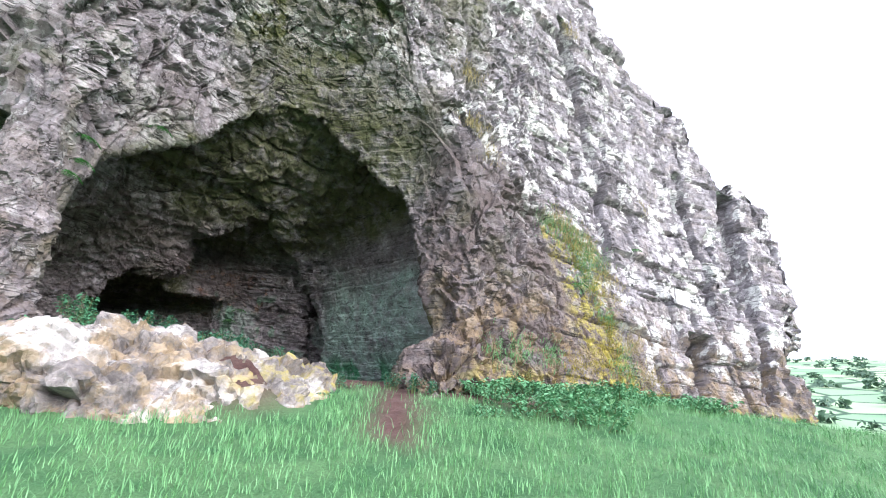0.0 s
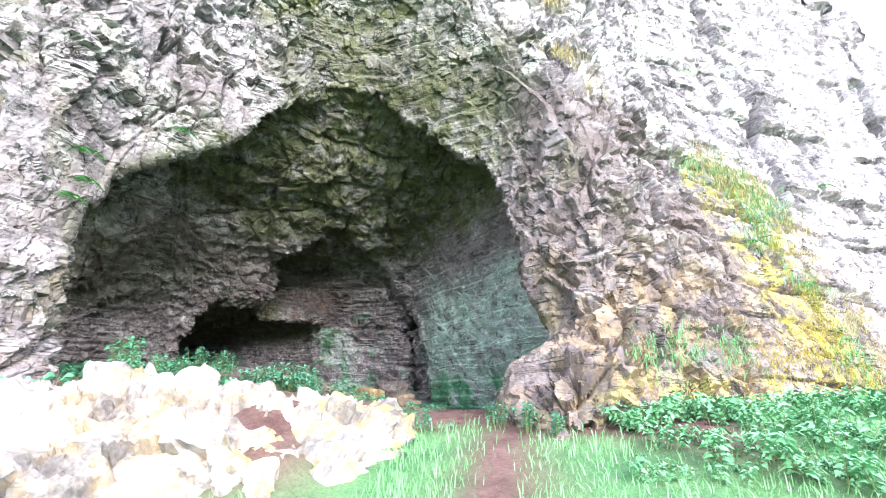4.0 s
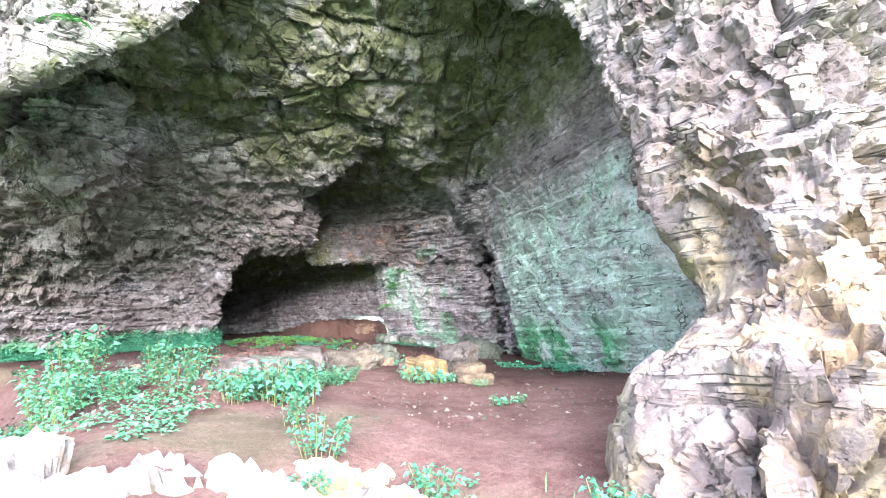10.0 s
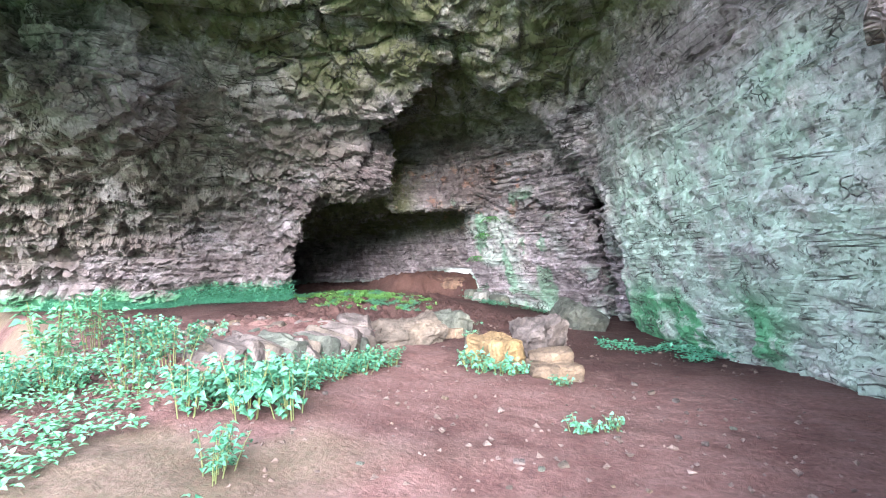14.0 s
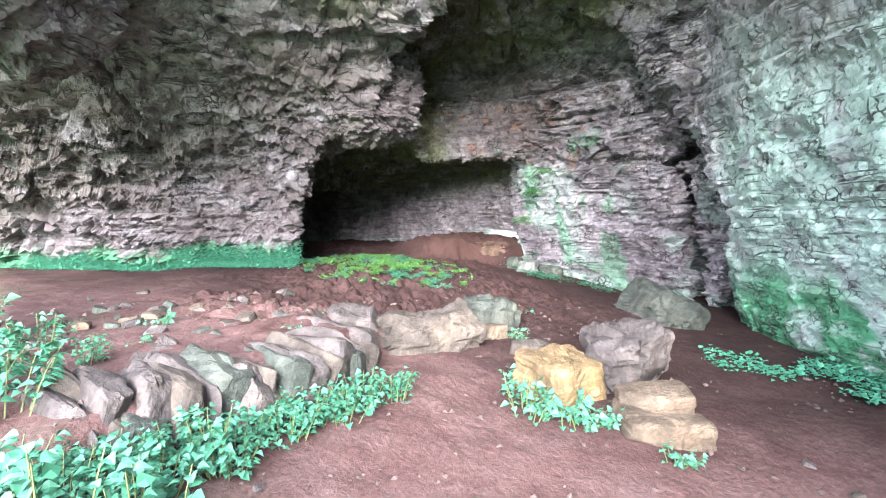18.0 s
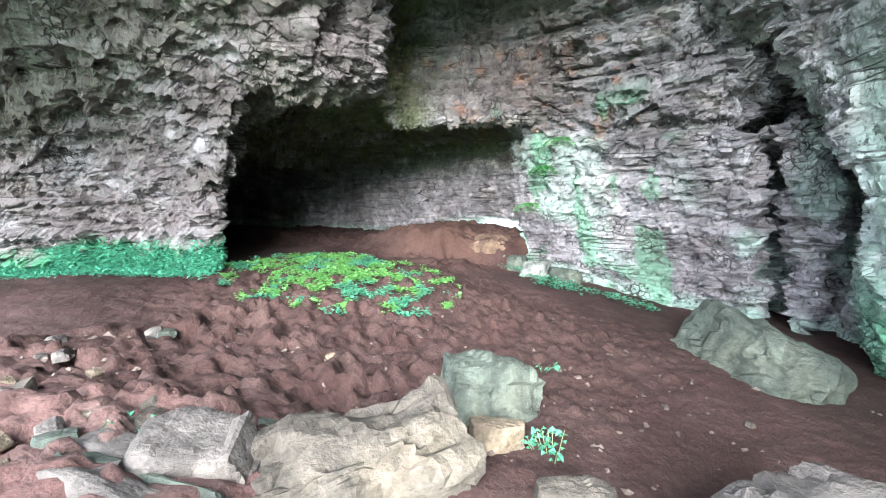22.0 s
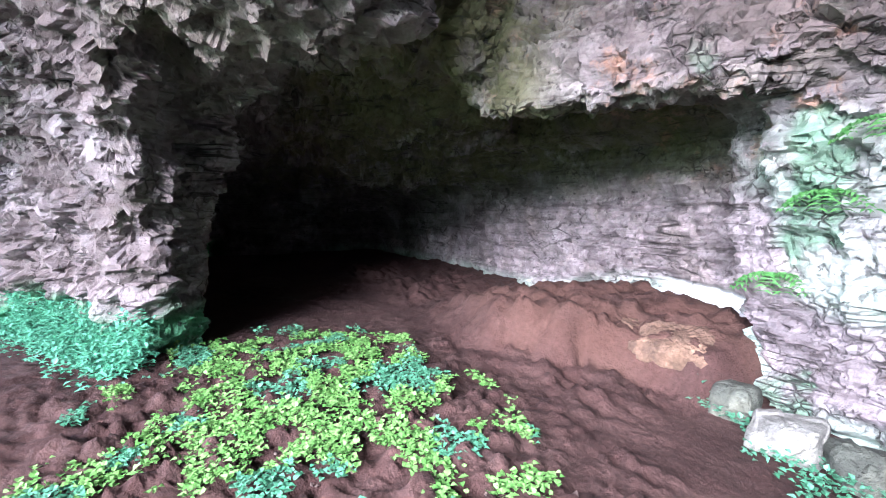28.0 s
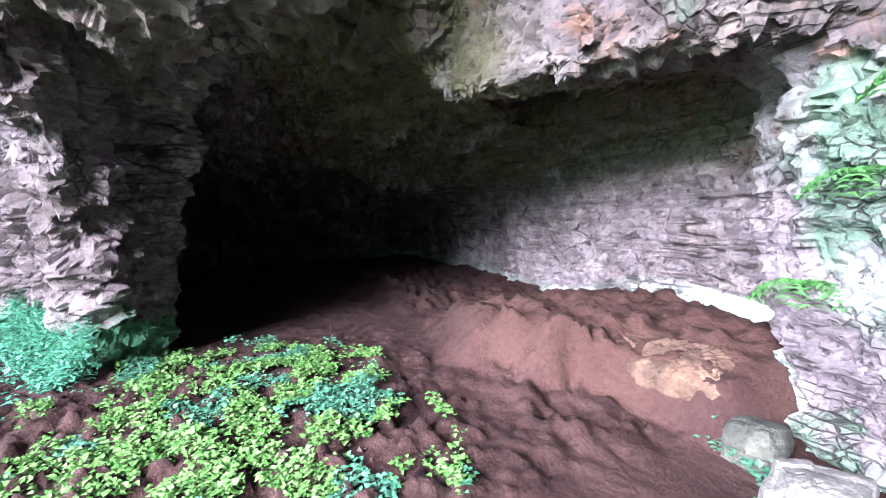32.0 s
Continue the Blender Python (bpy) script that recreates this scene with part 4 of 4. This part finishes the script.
stone("white_stone", "chalky white limestone lump at the foot of the wall", (-6.66, 14.24, 2.38), (0.32, 0.26, 0.28), 15, 21, chalk_stone, (0, 0), near_stones)
stone("white_stone", "rounded greenish limestone lump by the wall", (-6.34, 14.4, 2.32), (0.34, 0.28, 0.26), 50, 22, green_stone, (0, 0), near_stones)

# the row of upright slabs that holds up the earth left of the path
rng = np.random.default_rng(4)
for k in range(22):
    f = k / 21
    x, y = -4.22 - 0.10 * f - 0.78 * max(f - 0.55, 0) ** 2 / 0.2025 + rng.normal(0, 0.02), 7.80 + 1.85 * f
    stone("edging_slab", "weathered grey-buff slab set on edge in a row", (x - 0.22, y, 2.24 + rng.normal(0, 0.03)), (0.50 + rng.uniform(0, 0.2), 0.12 + rng.uniform(0, 0.10), 0.44 + rng.uniform(0, 0.08)),
          14 + 40 * max(f - 0.5, 0) + rng.normal(0, 9), 100 + k, (grey_stone, pale_stone, grey_stone, green_stone)[k % 4], (-18 + rng.normal(0, 8), 6 + rng.normal(0, 6)), "slabs edging the earth step", n=12)

# pebbles on the floor: a few shapes, set down many times
pebble_meshes = []
for k in range(10):
    o = stone("pebble", "", (0, 0, 0), (0.10, 0.075, 0.055), 0, 200 + k, (grey_stone, pale_stone, grey_stone, buff_stone, green_stone)[k % 5], n=5)
    pebble_meshes.append(o.data)
    bpy.data.objects.remove(o)
for k in range(150):
    if k < 60:
        x, y, s = rng.uniform(-5.2, -1.4), rng.uniform(7.4, 12.4), rng.uniform(0.2, 0.6)
    else:
        x, y, s = -5.9 + rng.normal(0, 0.8), 9.1 + rng.normal(0, 0.75), rng.uniform(0.4, 1.5)
    ob = new("pebble", pebble_meshes[int(rng.integers(0, 10))])
    ob.matrix_world = Matrix.Translation((x, y, ground_at(x, y) + 0.008 * s)) @ pose(0, 0, 0, rng.normal(0, 12), rng.normal(0, 12), rng.uniform(0, 360)) @ Matrix.Diagonal((s, s, s, 1))
    tagged(ob, "small grey stone lying on red earth", "pebble", "pebbles on the earth floor")
pieces = []
for k in range(1500):
    x, y, s = rng.uniform(-7.5, -0.8), rng.uniform(6.8, 13.0), abs(rng.normal(0, 0.006)) + 0.005
    cc = np.array([x, y, ground_at(x, y) + s * 0.2])
    m = rng.normal(0, 1, (6, 3)) * 0.25 + np.array([(1, 0, 0), (-1, 0, 0), (0, 1, 0), (0, -1, 0), (0, 0, 0.7), (0, 0, -0.7)])
    pieces.append((m * s * 1.4 + cc, np.array([(0, 2, 4), (2, 1, 4), (1, 3, 4), (3, 0, 4), (2, 0, 5), (1, 2, 5), (3, 1, 5), (0, 3, 5)])))
sv, sq = join(pieces)
tagged(from_arrays("grit", sv, sq, grit_stone, smooth=False), "fine pale grit strewn over red earth", "grit", kind="stuff")


# ---- the outcrop beside the path ----
def outcrop_field(q):
    w = q + np.stack([vnoise(q, 0.5, 61), vnoise(q, 0.5, 62), vnoise(q, 0.5, 63)], 1) * 0.10
    p = (w[:, 0], w[:, 1], w[:, 2])
    d = blob(p, (-2.05, 6.55, 1.65), (0.55, 0.75, 0.45))
    for at, size in (((-2.7, 6.2, 1.58), (0.7, 0.75, 0.52)), ((-3.35, 5.75, 1.68), (0.75, 0.8, 0.56)), ((-3.85, 5.7, 1.78), (0.6, 0.6, 0.5)),
                     ((-2.9, 5.5, 1.5), (0.75, 0.6, 0.4)), ((-3.5, 5.0, 1.35), (0.75, 0.65, 0.5)), ((-4.2, 4.9, 1.6), (0.6, 0.6, 0.55)), ((-2.7, 5.0, 1.15), (0.65, 0.5, 0.35)), ((-2.1, 5.45, 1.2), (0.5, 0.45, 0.3)), ((-2.3, 5.95, 1.5), (0.6, 0.6, 0.42)), ((-2.6, 5.75, 1.48), (0.75, 0.65, 0.5))):
        d = smin(d, blob(p, at, size), 0.25)
    return d


ov, oq = surface((-5.3, 3.9, 0.6), (-1.1, 8.0, 3.1), 0.07, outcrop_field)
ov, oq = divided(eased(ov, oq, 1), oq)
on = normals(ov, oq)
ob1, oe, ob2 = blocks(ov, 0.16, 0.3, 71, 0.3)
of, osec, om, osl = cells(ov, 0.34, 73)
pf, ps, pm, psl = cells(ov, 0.09, 76)
ov = ov + on * (0.05 * fbm(ov, 0.35, 3, 75) + 0.06 * ob1 + 0.10 * (om - 0.5) + 0.16 * osl + 0.05 * psl + 0.02 * (pm - 0.5) - 0.03 * (1 - ramp(osec - of, 0, 0.2)))[:, None]
on = normals(ov, oq)
o_out = [("lichen", 0.4 * ramp(on[:, 2], -0.3, 0.5)), ("ochre", 0.5 + 0 * ov[:, 0]), ("gold", 0.75 * ramp(ov[:, 0], -2.7, -1.9) * ramp(on[:, 2], 0.0, 0.5)), ("moss", 0.0 * ov[:, 0]),
         ("rust", 0.45 * ramp(vnoise(ov, 0.6, 79), 0, 0.4))]
outcrop = thing("rock_outcrop", "broken pale limestone outcrop with yellow moss beside the path", "rock", at=(-2.9, 5.7, 1.2))
outcrop_mat = stone_material("outcrop_limestone", (0.17, 0.15, 0.145), (0.38, 0.35, 0.335), beds=False)
middles = ov[oq].mean(1)
lumps_at = np.array([(-2.0, 6.5, 1.7), (-2.75, 6.2, 1.9), (-3.6, 5.8, 2.0), (-3.6, 5.0, 1.4), (-2.7, 5.3, 1.4), (-4.3, 5.0, 1.6), (-2.2, 5.7, 1.5)])
nearest = np.argmin(((middles + 0.12 * np.stack([vnoise(middles, 0.2, 303), vnoise(middles, 0.2, 304), vnoise(middles, 0.2, 305)], 1))[:, None] - lumps_at)**2 @ np.ones(3), 1)
for k in range(len(lumps_at)):
    if (nearest == k).any():
        lump_ob = from_arrays("rock_block", ov - np.array([-2.9, 5.7, 1.2]), oq[nearest == k], outcrop_mat, o_out, smooth=False)
        lump_ob.parent = outcrop
        tagged(lump_ob)


# ---- sign on the cliff ----
sign_at, sign_n = on_rock((5.42, 3.0, 4.72), (0, 1, 0))
plate_mat, pt, pb = material("sign_enamel", 0.45, 0.4)
pn = Nodes(pt)
pn.link(pn.mix(pn.span(pn.noise(9, 4), 0.4, 0.7, 0, 0.5), (0.80, 0.80, 0.78), (0.66, 0.66, 0.63)), pb.inputs["Base Color"])
bm = bmesh.new()
bmesh.ops.create_cube(bm, size=1)
bmesh.ops.scale(bm, vec=(0.52, 0.02, 0.38), verts=bm.verts)
bmesh.ops.bevel(bm, geom=bm.edges[:], offset=0.004, segments=1, affect="EDGES")
plate_me = bpy.data.meshes.new("sign_plate")
bm.to_mesh(plate_me)
bm.free()
plate_me.materials.append(plate_mat)
sign = tagged(new("sign_plate", plate_me), "blank white metal sign plate fixed to the cliff", "sign")
sign.matrix_world = pose(sign_at[0] + 0.10, sign_at[1] - 0.20, sign_at[2], -6, 3, 30)


# ---- plants ----
def leafy_plant(name, label, height, spread_out, stems, per_stem, leaf, width, mat, seed, group):
    """Stems with pairs of leaves, built at the origin."""
    rng = np.random.default_rng(seed)
    top = thing(name, label, "plant", group)
    for s in range(stems):
        a, r = rng.uniform(0, 6.283), spread_out * math.sqrt(rng.uniform(0, 1))
        h = height * rng.uniform(0.55, 1.05)
        root = np.array([math.cos(a) * r * 0.5, math.sin(a) * r * 0.5, -0.03])
        end = np.array([math.cos(a) * r, math.sin(a) * r, h])
        stem = child("stem", *tube([root + (end - root) * t + np.array([0, 0, 0.12 * h * math.sin(3.14 * t)]) for t in (0, 0.35, 0.7, 1)], 0.004), stem_mat, top)
        at, out = [], []
        for k in range(per_stem):
            t = 0.2 + 0.8 * (k + rng.uniform(0, 1)) / per_stem
            b = rng.uniform(0, 6.283)
            way = np.array([math.cos(b), math.sin(b), rng.uniform(-0.1, 0.5)])
            at.append(root + (end - root) * t + np.array([0, 0, 0.12 * h * math.sin(3.14 * t)]) + way * leaf * 0.3)
            out.append(way)
        v, f = leaves(np.array(at), np.array(out), leaf, width, seed * 50 + s)
        child("leaves", v, f, mat, stem)
    return top


def plant_copies(model, spots, seed):
    rng = np.random.default_rng(seed)
    for k, (x, y, s) in enumerate(spots):
        m = Matrix.Translation((x, y, ground_at(x, y))) @ pose(0, 0, 0, rng.normal(0, 4), rng.normal(0, 4), rng.uniform(0, 360)) @ Matrix.Diagonal((s, s, s, 1))
        if k == 0:
            model.matrix_world = m
        else:
            c = copy_thing(model, m)
            c.matrix_basis = m


tall = leafy_plant("nettle", "tall green nettle growing by the outcrop", 0.5, 0.22, 11, 16, 0.07, 0.042, nettle_leaf, 1, "nettles at the cave mouth")
plant_copies(tall, [(-4.55, 5.35, 1.5), (-4.75, 5.7, 1.4), (-4.3, 5.9, 1.0), (-4.95, 6.3, 1.0), (-5.6, 7.2, 1.1), (-6.1, 7.6, 1.0), (-5.2, 6.8, 0.9), (-6.6, 7.4, 1.0), (-4.5, 6.6, 0.75)], 2)
mid_plant = leafy_plant("leafy_weed", "low leafy weed in trodden earth", 0.27, 0.20, 12, 13, 0.05, 0.04, ivy_leaf, 5, "weeds on the terrace")
plant_copies(mid_plant, [(-4.85, 7.55, 1.3), (-4.55, 7.7, 1.1), (-3.6, 7.75, 1.3), (-3.45, 7.95, 1.2), (-3.8, 7.5, 1.0), (-3.0, 7.3, 0.8), (-2.45, 6.95, 0.9), (-1.75, 7.0, 0.8), (-1.55, 6.75, 0.7),
                         (-1.7, 6.5, 0.8), (-0.85, 6.95, 0.8), (-0.55, 6.75, 0.9), (-0.3, 6.6, 0.7), (-5.4, 7.9, 0.9), (-3.95, 8.3, 0.9), (-5.0, 8.05, 0.6), (-2.2, 6.6, 0.7)]
             + [(-5.5 + 0.17 * k + 0.12 * math.sin(5 * k), 6.45 + 0.115 * k + 0.16 * math.sin(3 * k), 0.6 + 0.3 * abs(math.sin(2 * k))) for k in range(8)], 6)
ledge_plant = leafy_plant("ground_elder", "dense green leaves below a row of slabs", 0.22, 0.20, 18, 11, 0.05, 0.042, ivy_leaf, 9, "leaves below the slabs")
plant_copies(ledge_plant, [(-3.98 - 0.2 * t + o, 7.95 + 1.4 * t, s * 0.8) for t, o, s in ((0, 0.0, 1.1), (0.08, 0.15, 1.0), (0.18, 0.0, 1.1), (0.28, 0.16, 0.9), (0.38, 0.02, 1.0), (0.5, 0.08, 1.0), (0.62, 0.0, 1.0),
                                                                                 (0.74, 0.08, 1.0), (0.86, 0.0, 1.05), (1.0, 0.06, 1.0), (-0.12, 0.1, 1.2), (-0.2, -0.1, 1.2))], 10)
small_plant = leafy_plant("seedling", "small round-leaved seedling between stones", 0.10, 0.12, 10, 6, 0.036, 0.032, ivy_leaf, 12, "seedlings by the stones")
plant_copies(small_plant, [(-3.62, 9.95, 1.4), (-3.5, 9.85, 1.3), (-3.36, 9.95, 1.4), (-3.24, 9.98, 1.2), (-3.18, 10.1, 1.1), (-3.78, 10.05, 1.2), (-4.38, 10.95, 0.9), (-5.35, 9.6, 0.8), (-5.9, 8.6, 1.0), (-5.3, 8.35, 0.6),
                           (-2.2, 9.2, 1.0), (-2.05, 9.3, 0.8), (-5.0, 9.2, 0.6), (-2.75, 10.0, 0.9), (-4.9, 11.75, 0.6)], 13)

# weeds along the foot of the cliff on the right
weed_spots = []
rng = np.random.default_rng(21)
for k in range(150):
    x = rng.uniform(0.3, 8.5) if k % 3 else rng.uniform(0.3, 4.2)
    y = 6.9 + 0.72 * max(x, 0) - rng.uniform(0.0, 2.6) * (0.4 + 0.6 * (k % 3 == 0))
    weed_spots.append((x, y, rng.uniform(0.6, 1.3)))
foot_weed = leafy_plant("bank_weed", "bushy green weed in grass below the cliff", 0.17, 0.32, 7, 26, 0.06, 0.04, weed_leaf, 31, "weeds below the cliff")
plant_copies(foot_weed, weed_spots, 32)


def fern(seed):
    rng = np.random.default_rng(seed)
    top = thing("fern", "small green fern growing from a rock crack", "fern", "ferns on the rock")
    at, out = [], []
    for k in range(9):
        a = rng.uniform(-1.5, 1.5)
        d = np.array([math.sin(a), -math.cos(a) * 0.6, 0.5])
        for t in np.linspace(0.15, 1, 9):
            spot = d * 0.2 * t + np.array([0, 0, -0.18 * t * t])
            for s in (-1, 1):
                at.append(spot)
                out.append(np.array([math.cos(a) * s, math.sin(a) * s, -0.2]) + 0.4 * d)
    v, f = leaves(np.array(at), np.array(out), 0.055, 0.02, seed)
    child("fronds", v, f, fern_leaf, top)
    return top


one_fern = fern(3)
spots = [((-0.2, 2.8, 2.4), (-4.66, 3.84, 3.05)), ((-0.2, 2.8, 2.4), (-5.0, 3.0, 2.0)), ((-0.2, 2.8, 2.4), (-5.4, 3.1, 1.9)), ((-0.2, 2.8, 2.4), (-5.6, 3.3, 2.6)),
         ((-5.3, 11.6, 3.5), (-1.35, 2.9, 0.2)), ((-5.3, 11.6, 3.5), (-1.1, 2.9, 0.55)), ((-5.3, 11.6, 3.5), (-1.5, 2.7, -0.25)),
         ((0, 0, 1.6), (1.75, 7.0, 1.95)), ((-0.4, 5, 2.8), (1.9, 2.6, 1.2))]
for k, (start, way) in enumerate(spots):
    place, n = on_rock(start, way)
    if place is None:
        continue
    back_way = Vector(start) - Vector(place)
    m = Matrix.Translation(place + n * 0.02) @ pose(0, 0, 0, 0, 0, math.degrees(math.atan2(back_way.y, back_way.x)) + 90)
    if k == 0:
        one_fern.matrix_world = m
    else:
        copy_thing(one_fern, m)


def carpet(name, label, spots, normal_way, leaf, width, mat, seed, lift=0.02):
    """Small leaves over a patch: too many to count."""
    rng = np.random.default_rng(seed)
    out = rng.normal(0, 1, (len(spots), 3))
    out[:, 2] = np.abs(out[:, 2]) * 0.35
    v, f = leaves(spots + rng.normal(0, 0.012, spots.shape) + np.array(normal_way) * lift, out, leaf, width, seed, 0.2)
    return tagged(from_arrays(name, v, f, mat, smooth=False), label, "plants", kind="stuff")


def scatter(n, cx, cy, ax, ay, seed, clump=0.35, keep_over=-0.1):
    rng = np.random.default_rng(seed)
    a, r = rng.uniform(0, 6.283, n), np.sqrt(rng.uniform(0, 1, n))
    p = np.stack([cx + ax * r * np.cos(a), cy + ay * r * np.sin(a), 0 * a], 1)
    mask = vnoise(p, clump, seed) + 0.5 * vnoise(p, clump / 3, seed + 1) > keep_over + 0.9 * r**2 - 0.35
    p = p[mask]
    p[:, 2] = ground_z(p[:, 0], p[:, 1])
    return p


mound = scatter(34000, -7.7, 11.95, 1.6, 1.1, 41, 0.15, 0.0)
mound[:, 2] += 0.05 * np.maximum(vnoise(mound, 0.11, 42), 0)
half = vnoise(mound, 0.22, 43) > -0.1
carpet("clover_carpet", "bright green small-leaved carpet on the earth mound", mound[half], (0, 0, 1), 0.032, 0.03, moss_leaf, 44, 0.035)
carpet("creeping_leaves", "blue-green creeping leaves on the earth mound", mound[~half], (0, 0, 1), 0.03, 0.027, ivy_leaf, 45, 0.035)
rng = np.random.default_rng(46)
band = []
for k in range(15000):
    t = rng.uniform(0, 1)
    x, y = -8.55 - 4.4 * t, 11.22 - 2.72 * t
    off = abs(rng.normal(0, 0.13))
    x, y = x + 0.58 * off, y - 0.81 * off
    band.append((x, y, ground_at(x, y) + max(0, 0.2 - off) * rng.uniform(0, 1.7)))
carpet("wall_foot_leaves", "blue-green leaves along the foot of the wall", np.array(band), (0, 0, 1), 0.05, 0.03, teal_leaf, 47, 0.03)
carpet("wall_foot_leaves", "blue-green leaves at the foot of the green wall", scatter(1800, -2.55, 12.0, 0.75, 0.5, 48), (0, 0, 1), 0.045, 0.035, teal_leaf, 49, 0.03)
carpet("wall_foot_leaves", "pale green leaves at the foot of the back wall", scatter(1500, -6.2, 14.1, 1.2, 0.28, 50), (0, 0, 1), 0.04, 0.03, ivy_leaf, 51, 0.03)
carpet("terrace_weeds", "green low weeds over the terrace", scatter(4200, -4.6, 6.9, 1.7, 0.95, 52), (0, 0, 1), 0.055, 0.035, nettle_leaf, 53, 0.04)
carpet("path_edge_weeds", "green weeds at the edge of the path", scatter(1500, -1.6, 6.7, 0.5, 0.7, 54), (0, 0, 1), 0.05, 0.03, ivy_leaf, 55, 0.03)

# grass
rng = np.random.default_rng(60)
n = 120000
x, y = rng.uniform(-4.2, 11.0, n), rng.uniform(1.2, 13.0, n)
p = np.stack([x, y, 0 * x], 1)
ok = (grassy(x, y) * (0.75 + 0.5 * vnoise(p, 0.5, 61)) > rng.uniform(0, 1, n)) & (y < 7.4 + 0.75 * np.maximum(x, 0)) & (rng.uniform(0, 1, n) < np.clip(7 / np.hypot(x, y), 0.15, 1)) & ~((x < -1.5) & (y > 4.9))
p = p[ok]
p[:, 2] = ground_z(p[:, 0], p[:, 1]) - 0.01
v, f = blades(p, 0.12, 0.007, 0.7, 62)
tagged(from_arrays("grass", v, f, grass_leaf, smooth=False), "short bright green grass on the slope", "grass", kind="stuff")


# tufts and moss cushions on the cliff
def tuft(name, label, spots, mat, height, count, seed, hang=0.0):
    rng = np.random.default_rng(seed)
    pieces = []
    for x, z, r in spots:
        k = 0
        while k < count * r:
            place, nn = on_rock((x + rng.normal(0, r * 0.45), 2.0, z + rng.normal(0, r * 0.45)), (0, 1, 0))
            k += 1
            if place is None:
                continue
            pieces.append(place + nn * 0.02)
    at = np.array(pieces)
    v, f = blades(at, height, 0.008, 1.1, seed)
    if hang:
        k = np.arange(len(v)) % 5
        v[:, 1] -= np.where(k >= 2, height * 0.35, 0) + np.where(k == 4, height * 0.2, 0)
        v[:, 2] -= np.where(k == 4, height * hang, 0)
    return tagged(from_arrays(name, v, f, mat, smooth=False), label, "grass", kind="stuff")


tuft("dry_grass_tufts", "straw-coloured dry grass hanging on the cliff", [(2.1, 5.6, 0.5), (2.7, 5.2, 0.45), (3.2, 4.6, 0.4), (0.1, 7.2, 0.3), (0.45, 6.5, 0.35), (-0.1, 8.8, 0.35), (2.3, 5.2, 0.4), (3.3, 4.0, 0.3), (3.6, 3.2, 0.35), (4.9, 7.4, 0.3), (2.8, 12.6, 0.4), (3.9, 2.5, 0.4)], dry_leaf, 0.17, 420, 71, 0.8)
tuft("cliff_grass_tufts", "green and yellow grass tufts on the cliff ledges", [(1.9, 5.5, 0.5), (2.4, 5.3, 0.55), (2.9, 4.95, 0.45), (2.6, 4.8, 0.4), (2.5, 4.3, 0.35), (3.0, 3.7, 0.35), (1.0, 2.6, 0.35), (1.6, 2.6, 0.35), (0.6, 2.55, 0.3), (3.3, 2.6, 0.5)], grass_leaf, 0.16, 420, 73, 0.7)
tuft("gold_moss_cushions", "golden yellow moss cushions on the cliff", [(2.45, 5.0, 0.4), (2.75, 4.3, 0.35), (3.0, 3.5, 0.35), (3.05, 3.0, 0.4), (2.6, 2.7, 0.4), (2.1, 2.5, 0.35), (3.4, 2.4, 0.35), (4.2, 2.2, 0.35)], gold_leaf, 0.045, 1500, 75)

# far trees and hedges across the valley
rng = np.random.default_rng(80)
pieces = []
for k in range(150):
    a, r = rng.uniform(0.45, 0.95), rng.uniform(300, 1700)
    x, y = r * math.sin(a), r * math.cos(a)
    s = rng.uniform(4, 9)
    c = np.array([x, y, ground_at(x, y)])
    q = rng.normal(0, 1, (26, 3)) * np.array([s, s, s * 0.5]) * 0.6 + c + np.array([0, 0, s * 0.7])
    w = rng.normal(0, 1, (26, 3))
    pieces.append(leaves(q, w, s * 1.1, s * 0.9, 81 + k, 0.1))
v, f = join(pieces)
tagged(from_arrays("far_trees", v, f, far_leaf, smooth=False), "dark green hedgerow trees across the valley", "trees", kind="stuff")
